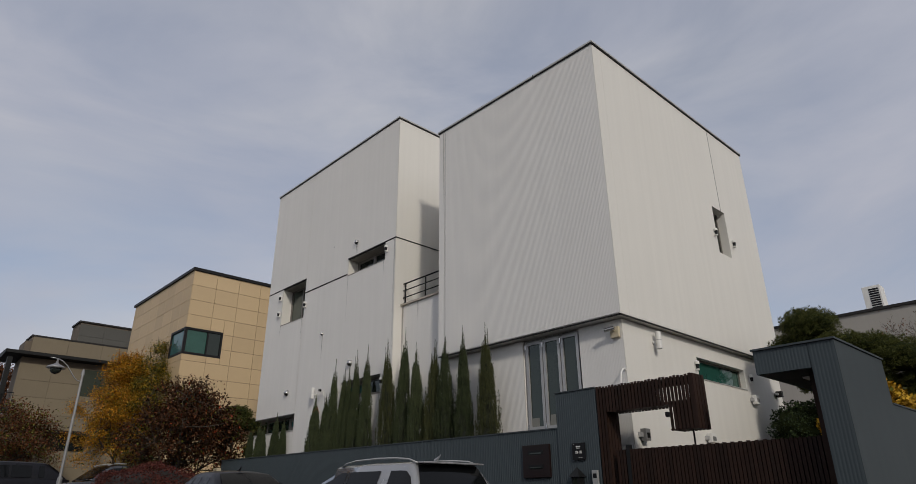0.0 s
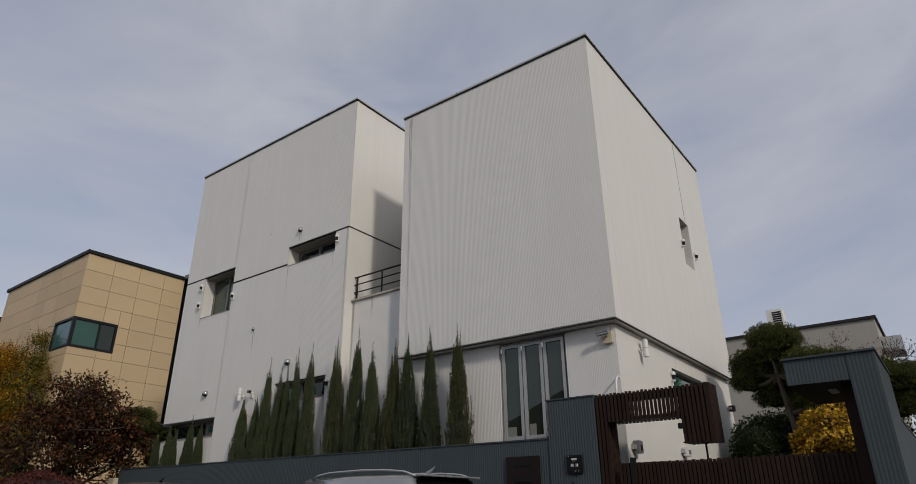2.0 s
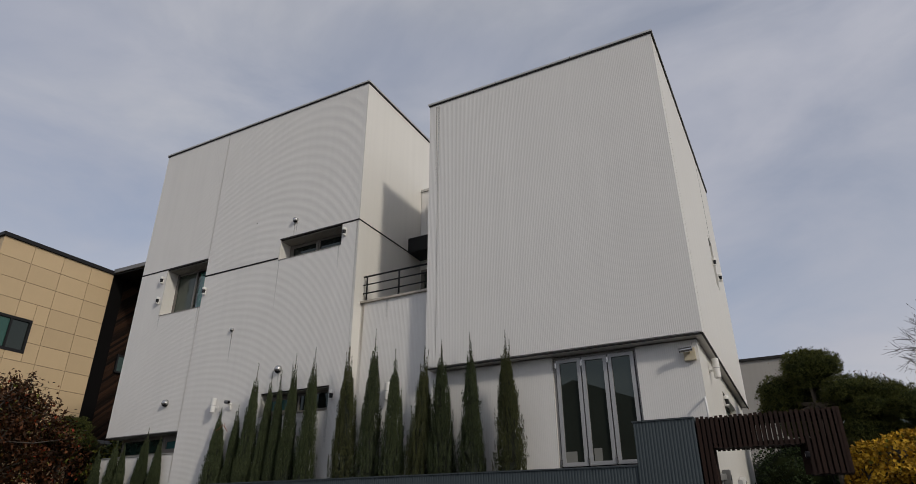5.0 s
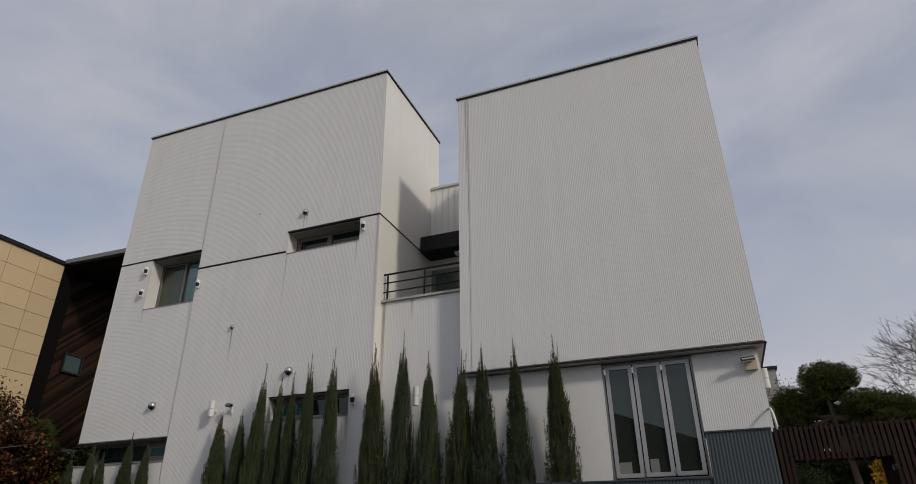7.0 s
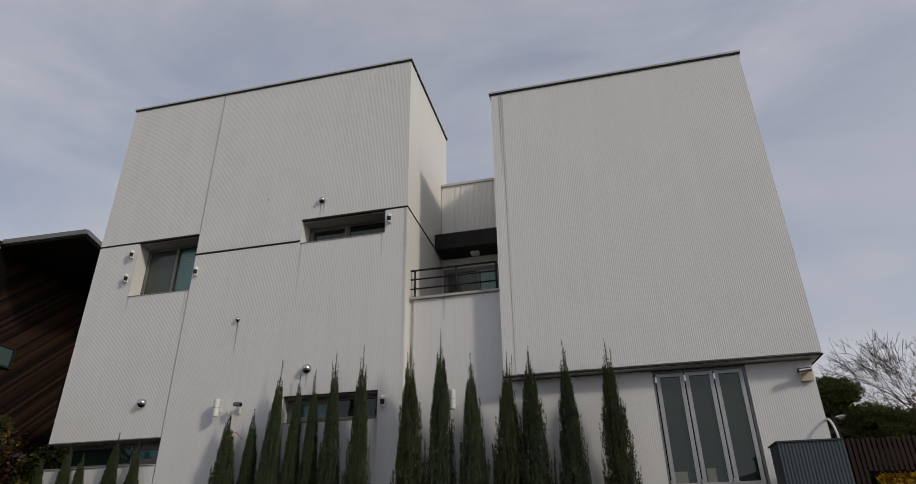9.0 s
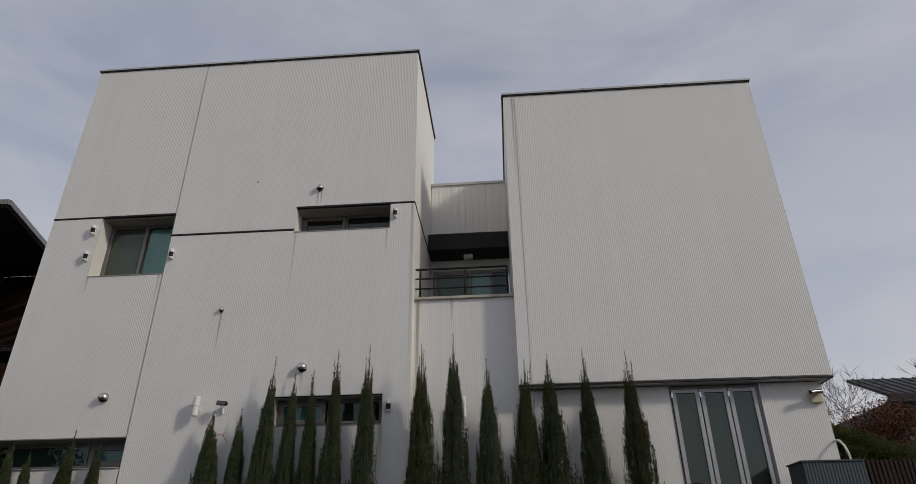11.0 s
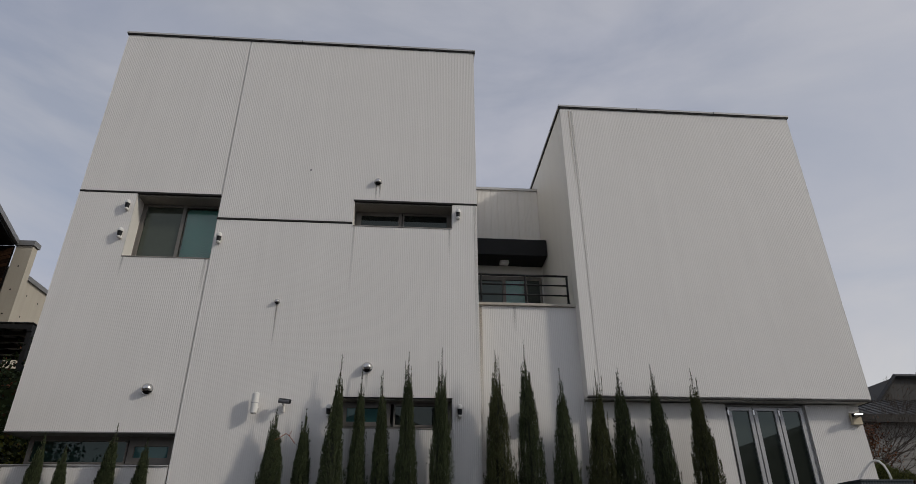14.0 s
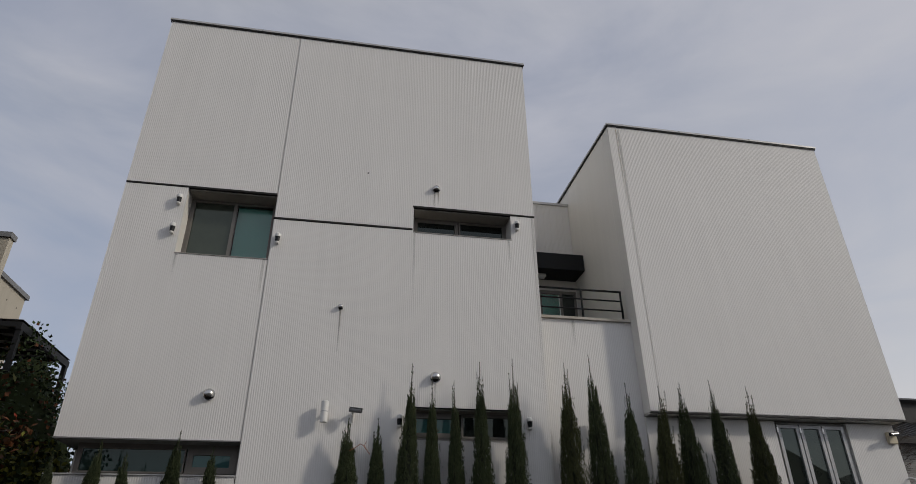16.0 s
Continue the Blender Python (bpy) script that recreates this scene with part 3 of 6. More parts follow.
ribs(bm, (PX0 + 0.01, 3.222, 0), (1, 0, 0), PX1 - PX0 - 0.01, 3.11, 3.43, (0, 1, 0), pitch=0.043, depth=0.0023)
part("cladding_panel", bm, SLATE_RIB, portal)
part("coping", boxes((PX0 - 0.03, PX1 + 0.01, 2.19, 3.24, 3.425, 3.45)), SLATE_FLAT, portal)
part("door_frame", boxes((8.9, 9.0, 2.52, 2.665, 0.3, 3.1)), BROWN_SLAT, portal, "brown timber door post")
part("down_light", boxes((9.2, 9.5, 2.75, 2.85, 3.085, 3.105)), PLASTIC_WHITE, portal)
side_wall = thing("side_wall", (12, 2.3, 0.3), "lower slate blue steel wall beside the portal", "wall")
part("core", boxes((PX1, 18, 2.215, 2.4, 0.2, 2.8)), SLATE_FLAT, side_wall)
part("coping", boxes((PX1, 18, 2.2, 2.42, 2.8, 2.82)), SLATE_FLAT, side_wall)

# ---- things fixed to the house ----
def cylinder_lamp(at, out, z0, z1):
    """A white up-and-down wall lamp on an arm; out: the way off the wall."""
    at, out = Vector(at), Vector(out)
    lamp = thing("wall_lamp", at, "white cylinder up and down lamp on the wall", "wall lamp", "white cylinder wall lamps")
    c = at + out * 0.12
    bm = bmesh.new()
    tube(bm, [(c.x, c.y, z0), (c.x, c.y, z0 + 0.01), (c.x, c.y, z1 - 0.01), (c.x, c.y, z1)], [0.05, 0.055, 0.055, 0.05], 20)
    part("body", bm, PLASTIC_WHITE, lamp, smooth=False)
    bm = bmesh.new()
    zc = (z0 + z1) / 2 - 0.03
    tube(bm, [at + Vector((0, 0, zc - at.z)), c + Vector((0, 0, zc - at.z))], 0.02, 8)
    part("arm", bm, PLASTIC_WHITE, lamp)
    bm = bmesh.new()
    tube(bm, [at + Vector((0, 0, zc - at.z)), at + out * 0.02 + Vector((0, 0, zc - at.z))], 0.045, 12)
    part("wall_plate", bm, PLASTIC_WHITE, lamp)
    bm = bmesh.new()
    tube(bm, [(c.x, c.y, (z0 + z1) / 2 - 0.006), (c.x, c.y, (z0 + z1) / 2 + 0.006)], 0.0565, 20)
    part("band", bm, ALU, lamp)


cylinder_lamp((X, 16.17, 4.5), (-1, 0, 0), 4.33, 4.65)
cylinder_lamp((BX, 11.72, 4.4), (-1, 0, 0), 4.24, 4.58)
cylinder_lamp((10.82, SY, 4.4), (0, -1, 0), 4.24, 4.57)


def sensor(at, out):
    """A white beam sensor with a dark lens: cap, black window, foot."""
    at, out = Vector(at), Vector(out)
    side_way = Vector((0, 0, 1)).cross(out)
    s = thing("beam_sensor", at, "small white alarm sensor with a dark lens", "sensor", "alarm sensors on the walls")
    q = Matrix((side_way, out, Vector((0, 0, 1)))).transposed().to_4x4()

    def put(name, rows, mat, sides=16):
        bm = bmesh.new()
        tube(bm, [(0, 0.05, z) for z, r in rows], [r for z, r in rows], sides)
        bm.transform(Matrix.Translation(at) @ q)
        part(name, bm, mat, s, smooth=False)
    put("cap", [(0.03, 0.046), (0.055, 0.048), (0.085, 0.043), (0.1, 0.028)], PLASTIC_WHITE)
    put("lens", [(-0.066, 0.033), (-0.02, 0.036), (0.03, 0.042)], PLASTIC_BLACK)
    put("lens_ridge", [(-0.03, 0.0385), (-0.022, 0.0385)], PLASTIC_BLACK)
    put("foot", [(-0.098, 0.026), (-0.085, 0.036), (-0.066, 0.037)], PLASTIC_WHITE)
    bm = boxes((-0.028, 0.028, 0.0, 0.03, -0.09, 0.09))
    bm.transform(Matrix.Translation(at) @ q)
    part("back_plate", bm, PLASTIC_WHITE, s)


for y, z in ((18.93, 8.02), (18.93, 7.45), (17.22, 7.41), (12.94, 8.07), (12.93, 4.42), (15.02, 4.40)):
    sensor((X - 0.01, y, z), (-1, 0, 0))
for x, y, z in ((14.12, RY0, 7.6), (15.08, RY0, 7.55), (12.38, SY, 4.13), (14.95, SY, 4.16)):
    sensor((x, y, z), (0, -1, 0))


def vent(y, z, r):
    v = thing("exhaust_vent", (X - 0.01, y, z), "round stainless steel exhaust hood on the cladding", "vent", "steel exhaust hoods")
    bm = bmesh.new()
    made = bmesh.ops.create_uvsphere(bm, u_segments=20, v_segments=12, radius=r)["verts"]
    bmesh.ops.bisect_plane(bm, geom=bm.verts[:] + bm.edges[:] + bm.faces[:], plane_co=(0, 0, -0.35 * r), plane_no=(0.35, 0, -1), clear_outer=True)
    bm.transform(Matrix.Translation((X - 0.03, y, z)))
    part("hood", bm, CHROME, v, smooth=True)
    bm = bmesh.new()
    tube(bm, [(X - 0.004, y, z), (X - 0.025, y, z)], r * 1.06, 20)
    part("flange", bm, CHROME, v)
    bm = bmesh.new()
    tube(bm, [(X - 0.03, y, z - 0.1 * r), (X - 0.034 - r * 0.4, y, z - 0.5 * r)], r * 0.62, 14)
    part("outlet", bm, PLASTIC_BLACK, v, "dark outlet")


for y, z, r in ((14.47, 8.74, 0.07), (16.06, 6.24, 0.045), (14.46, 5.12, 0.085), (17.89, 4.71, 0.085)):
    vent(y, z, r)
# soft streaks of dirt that run down from ledges, joints and hoods
def stain_mat(name, color, strength):
    m = material(name, color, 0.7, vary=0.2, scale=6)
    n, l = m.node_tree.nodes, m.node_tree.links
    tc = n.new("ShaderNodeTexCoord")
    sp = n.new("ShaderNodeSeparateXYZ")
    l.new(tc.outputs["Generated"], sp.inputs[0])
    inv = n.new("ShaderNodeMath")
    inv.operation = "SUBTRACT"
    inv.inputs[0].default_value = 1.0
    l.new(sp.outputs["Y"], inv.inputs[1])
    hump = n.new("ShaderNodeMath")
    hump.operation = "MULTIPLY"
    l.new(sp.outputs["Y"], hump.inputs[0])
    l.new(inv.outputs[0], hump.inputs[1])
    fall = n.new("ShaderNodeMath")
    fall.operation = "MULTIPLY"
    l.new(hump.outputs[0], fall.inputs[0])
    l.new(sp.outputs["Z"], fall.inputs[1])
    gain = n.new("ShaderNodeMath")
    gain.operation = "MULTIPLY"
    gain.inputs[1].default_value = 4.0 * strength
    l.new(fall.outputs[0], gain.inputs[0])
    l.new(gain.outputs[0], n["Principled BSDF"].inputs["Alpha"])
    return m


STAIN = stain_mat("grey_drip_stain", (0.3, 0.28, 0.25), 0.4)
STAIN_RUST = stain_mat("brown_drip_stain", (0.34, 0.28, 0.2), 0.33)
STAIN_WIDE = stain_mat("faint_grey_runoff", (0.42, 0.41, 0.38), 0.16)
for y, z1, h, w, mat, x in (
    (14.5, 8.68, 0.34, 0.03, STAIN, X), (14.43, 8.68, 0.3, 0.025, STAIN, X), (16.06, 6.2, 0.75, 0.035, STAIN, X), (14.46, 5.04, 0.3, 0.05, STAIN_WIDE, X),
    (18.8, 7.02, 0.4, 0.05, STAIN_WIDE, X), (17.40, 7.02, 0.7, 0.05, STAIN_WIDE, X), (14.86, 7.77, 1.4, 0.035, STAIN_WIDE, X),
    (13.06, 4.14, 0.8, 0.09, STAIN_WIDE, X), (14.85, 4.14, 0.8, 0.09, STAIN_WIDE, X), (12.52, 6.37, 2.2, 0.08, STAIN_RUST, BX), (12.62, 8.3, 3.6, 0.07, STAIN_WIDE, X), (10.54, 10.7, 5.8, 0.05, STAIN_WIDE, X),
    (13.1, 7.77, 0.6, 0.05, STAIN_WIDE, X), 
    (11.9, 6.37, 0.5, 0.07, STAIN_WIDE, BX), (10.6, 10.7, 2.2, 0.03, STAIN_RUST, X)):
    single("drip_stain", boxes((x - 0.0045, x - 0.0040, y - w / 2, y + w / 2, z1 - h, z1)), mat, (x, y, z1), "faint streak of dirt on the white cladding", "stain", kind="structure")
single("screw_mark", boxes((X - 0.006, X - 0.003, 15.745, 15.775, 8.95, 8.985)), SOFFIT, (X, 15.76, 8.95), "small dark mark on the cladding", "stain", kind="structure")


def bullet_camera(at, way, tint, box_back, skin):
    """A small bullet camera on a bracket."""
    at, way = Vector(at), Vector(way).normalized()
    c = thing("security_camera", at, "bullet security camera on a wall bracket", "camera")
    out = Vector((-1, 0, 0))
    if box_back:
        part("junction_box", boxes((at.x - 0.06, at.x, at.y - 0.09, at.y + 0.09, at.z - 0.13, at.z + 0.07), bevel=0.01), tint, c, "yellowed junction box")
    bm = bmesh.new()
    tube(bm, [at, at + out * 0.1, at + out * 0.13 + Vector((0, 0, 0.04))], 0.022, 8)
    tube(bm, [at + Vector((0, 0, -0.12)), at + out * 0.03 + Vector((0, 0, -0.03))], 0.025, 8)
    part("bracket", bm, tint, c)
    p = at + out * 0.14 + Vector((0, 0, 0.02))
    bm = bmesh.new()
    tube(bm, [p - way * 0.06, p + way * 0.13], 0.034, 14)
    part("body", bm, skin, c, smooth=False)
    bm = bmesh.new()
    tube(bm, [p + way * 0.129, p + way * 0.137], 0.029, 14)
    part("lens", bm, PLASTIC_BLACK, c)
    bm = bmesh.new()
    q = way.to_track_quat("Y", "Z").to_matrix().to_4x4()
    box(bm, -0.034, 0.034, -0.06, 0.15, 0.034, 0.038)
    bm.transform(Matrix.Translation(p) @ q)
    part("sun_shield", bm, skin, c)


bullet_camera((X - 0.01, 15.74, 4.5), (-0.35, -1, -0.18), PLASTIC_WHITE, False, SOFFIT)
bullet_camera((FX - 0.01, 6.05, 4.45), (-0.18, 1, -0.12), PLASTIC_CREAM, True, CHROME)

pipe = thing("bent_pipe", (FX, 6.0, 3.8), "white bent plastic pipe leaving the corner of the house", "pipe")
bm = bmesh.new()
tube(bm, [(FX + 0.02, SY + 0.03, 3.72), (FX - 0.05, 5.93, 3.735), (FX - 0.12, 5.92, 3.715), (FX - 0.2, 5.91, 3.64), (FX - 0.25, 5.90, 3.5), (FX - 0.27, 5.90, 3.3)], 0.017, 10)
part("pipe_run", bm, PLASTIC_WHITE, pipe, smooth=True)


def wall_box(x, z, w, h, d, label, front):
    b = thing("wall_box", (x, SY, z), label, "box", "small boxes on the side wall")
    part("case", boxes((x - w / 2, x + w / 2, SY - d, SY - 0.02, z - h / 2, z + h / 2), bevel=0.012), PLASTIC_WHITE if not front else DARK_TRIM if w < 0.13 else SOFFIT, b)
    part("bracket", boxes((x - w / 2 - 0.05, x - w / 2 + 0.02, SY - d * 0.6, SY, z - h * 0.2, z + h * 0.2)), ALU, b)
    part("window", boxes((x - w * 0.3, x + w * 0.3, SY - d - 0.005, SY - d + 0.004, z - h * 0.3, z + h * 0.15)), PLASTIC_BLACK if front else SOFFIT, b)


wall_box(10.04, 2.62, 0.15, 0.2, 0.13, "grey floodlight box on the side wall", True)
wall_box(12.5, 2.7, 0.22, 0.18, 0.12, "small white box on the side wall", False)
wall_box(14.95, 3.675, 0.22, 0.2, 0.12, "small white box on the side wall", False)
wall_box(16.33, 3.94, 0.12, 0.14, 0.16, "small dark lamp at the rear of the side wall", True)

# paper bags behind the folding door
for y, w, h in ((8.13, 0.2, 0.17), (7.68, 0.13, 0.2)):
    single("paper_bag", boxes((DX + 0.004, DX + 0.0095, y - w / 2, y + w / 2, DB + 0.117, DB + 0.117 + h)), PAPER, (DX, y, DB + 0.117), "white paper bag standing behind the glass", "bag")

# ---- things on the street wall ----
letter = thing("letter_box", (FEN - 0.03, 7.37, 1.94), "dark brown metal letter box with two slots", "letter box")
BROWN_METAL = material("dark_brown_metal", (0.012, 0.0055, 0.005), 0.4, spec=0.3, vary=0.2)
part("door_panel", boxes((FEN - 0.05, FEN - 0.005, 7.06, 7.68, 1.94, 2.49), bevel=0.008), BROWN_METAL, letter)
for z in (2.36, 2.12):
    part("slot", boxes((FEN - 0.056, FEN - 0.048, 7.2, 7.54, z - 0.035, z + 0.035)), BLACK_STEEL, letter)
    part("slot_flap", boxes((FEN - 0.062, FEN - 0.054, 7.24, 7.5, z - 0.03, z - 0.005)), GLASS_DARK, letter)
plate = thing("name_plate", (FEN - 0.05, 6.43, 2.2), "black plate with pale lettering on the wall", "plate")
part("board", boxes((FEN - 0.06, FEN - 0.035, 6.30, 6.56, 2.19, 2.46), bevel=0.004), PLASTIC_BLACK, plate)
for y0, y1, z0, z1 in ((6.445, 6.475, 2.388, 2.41), (6.415, 6.44, 2.388, 2.41), (6.385, 6.41, 2.388, 2.41), (6.395, 6.465, 2.37, 2.374), (6.476, 6.488, 2.29, 2.332), (6.446, 6.466, 2.29, 2.332), (6.42, 6.438, 2.308, 2.313), (6.395, 6.406, 2.29, 2.332), (6.366, 6.386, 2.29, 2.332), (6.40, 6.43, 2.223, 2.228), (6.36, 6.375, 2.223, 2.228), (6.51, 6.53, 2.437, 2.441)):
    part("lettering_bar", boxes((FEN - 0.064, FEN - 0.0605, y0, y1, z0, z1)), PLASTIC_WHITE, plate)
lantern = thing("wall_lantern", (FEN - 0.1, 6.46, 1.8), "dark metal lantern with a pitched roof", "lantern")
bm = bmesh.new()
bmesh.ops.create_cone(bm, cap_ends=True, segments=4, radius1=0.15, radius2=0.005, depth=0.15, matrix=Matrix.Translation((FEN - 0.12, 6.44, 2.0)) @ Matrix.Rotation(radians(45), 4, "Z"))
part("roof", bm, BLACK_STEEL, lantern)
part("body", boxes((FEN - 0.19, FEN - 0.05, 6.37, 6.51, 1.72, 1.93)), BLACK_STEEL, lantern)
part("pane", boxes((FEN - 0.193, FEN - 0.188, 6.40, 6.48, 1.78, 1.9)), GLASS_FROST, lantern)
door_phone = thing("door_phone", (FEN - 0.05, 6.13, 1.8), "small silver door phone beside the gate", "door phone")
part("case", boxes((FEN - 0.07, FEN - 0.03, 6.08, 6.19, 1.8, 2.02), bevel=0.008), ALU, door_phone)
part("screen", boxes((FEN - 0.073, FEN - 0.068, 6.1, 6.17, 1.9, 1.97)), PLASTIC_BLACK, door_phone)
lock = single("lock_knob", boxes((8.83, 8.9, 4.70, 4.76, 2.72, 2.8), bevel=0.02), PLASTIC_BLACK, (8.87, 4.73, 2.72), "black round lock on the timber arch", "lock")
meter = thing("meter_box", (8.85, 20.65, 2.3), "small cream meter box at the wall's end", "box")
part("case", boxes((8.78, 8.95, 20.6, 20.85, 2.25, 2.6), bevel=0.01), PLASTIC_CREAM, meter)

# ---- plants ----
def leaf_mat(name, a, b, rough=0.6):
    m = material(name, a, rough, vary=0.25, scale=4, grain=30, island=0.75, second=b, spec=0.12)
    m.node_tree.nodes["Principled BSDF"].inputs["Subsurface Weight"].default_value = 0.0
    return m


def juniper_mat(name, a, b):
    return material(name, a, 0.65, vary=0.25, scale=3, grain=30, island=0.45, piece=0.12, second=b, spec=0.1)


JUNIPER = juniper_mat("juniper_green", (0.016, 0.024, 0.011), (0.098, 0.118, 0.058))
JUNIPER_OLIVE = juniper_mat("juniper_olive_brown", (0.02, 0.022, 0.009), (0.098, 0.106, 0.046))
# near-black: the shade deep inside the crown is put into this colour
JUNIPER_CORE = material("juniper_inner_shade", (0.012, 0.016, 0.009), 0.9, vary=0.3, grain=40, bump=0.02)
PINE = leaf_mat("pine_needles", (0.022, 0.03, 0.009), (0.125, 0.135, 0.036))
# dark green core colour holds the shade between needles and leaves
PINE_CORE = material("pine_inner_shade", (0.018, 0.024, 0.009), 0.9, vary=0.4, spec=0.05)
MAPLE = leaf_mat("dark_red_leaves", (0.022, 0.011, 0.006), (0.072, 0.031, 0.013))
MAPLE_RED = leaf_mat("bright_red_leaves", (0.22, 0.03, 0.015), (0.35, 0.06, 0.02))
GOLD = leaf_mat("golden_leaves", (0.27, 0.145, 0.012), (0.56, 0.34, 0.03))
ORANGE = leaf_mat("orange_leaves", (0.27, 0.1, 0.008), (0.6, 0.27, 0.02))
OLIVE = leaf_mat("olive_leaves", (0.035, 0.038, 0.009), (0.15, 0.15, 0.026))
RUST = leaf_mat("rust_leaves", (0.06, 0.025, 0.012), (0.16, 0.06, 0.025))
AZALEA = leaf_mat("wine_red_leaves", (0.036, 0.01, 0.008), (0.11, 0.03, 0.022))
SHRUB = leaf_mat("dark_green_leaves", (0.012, 0.02, 0.009), (0.04, 0.06, 0.022))
BARK = material("grey_brown_bark", (0.06, 0.048, 0.038), 0.9, vary=0.35, scale=5, grain=50, bump=0.01)


def unit(a):
    return a / np.maximum(np.linalg.norm(a, axis=1, keepdims=True), 1e-9)


def blades(name, base, way, length, width, mat, parent, rng, label="", flat=None):
    """Many small leaves as one mesh: each a bent diamond at base, pointing along way."""
    n = len(base)
    way = unit(way)
    ref = unit(rng.normal(size=(n, 3)) if flat is None else flat + 0.35 * rng.normal(size=(n, 3)))
    across = unit(np.cross(way, ref))
    up = np.cross(across, way)
    L, W = np.asarray(length).reshape(-1, 1), np.asarray(width).reshape(-1, 1)
    mid = base + way * L * 0.45 + up * L * 0.08
    verts = np.stack([base, mid + across * W / 2, base + way * L, mid - across * W / 2], axis=1).reshape(-1, 3)
    shift = np.array(base_of(parent))
    me = bpy.data.meshes.new("mesh")
    me.from_pydata((verts - shift).tolist(), [], np.arange(4 * n).reshape(-1, 4).tolist())
    me.materials.append(mat)
    ob = new(name, me)
    ob.parent = parent
    BASE[ob.name] = base_of(parent)
    return tagged(ob, label, kind="stuff")


def shell(n, rng, c, r, inner=0.75, low=-1.0):
    """Points in the outer part of an ellipsoid, with lumps, and their outward ways."""
    d = unit(rng.normal(size=(int(n * 2.2) + 20, 3)))
    d = d[d[:, 2] > low][:n]
    lump = 1 + 0.14 * np.sin(d[:, :1] * 5.1 + c[0]) * np.sin(d[:, 1:2] * 6.3 + c[1]) + 0.1 * np.sin(d[:, 2:3] * 9 + d[:, :1] * 7)
    f = inner + (1 - inner) * rng.random((len(d), 1))
    return np.array(c) + d * np.array(r) * f * lump, d


def lump_core(name, c, r, mat, parent, seed, grow=0.8):
    bm = bmesh.new()
    bmesh.ops.create_icosphere(bm, subdivisions=3, radius=1)
    for v in bm.verts:
        k = grow * (1 + 0.25 * noise.noise(v.co * 2.3 + Vector((seed, 0, 0))))
        v.co = Vector((v.co.x * r[0] * k, v.co.y * r[1] * k, v.co.z * r[2] * k)) + Vector(c)
    part(name, bm, mat, parent, smooth=True)


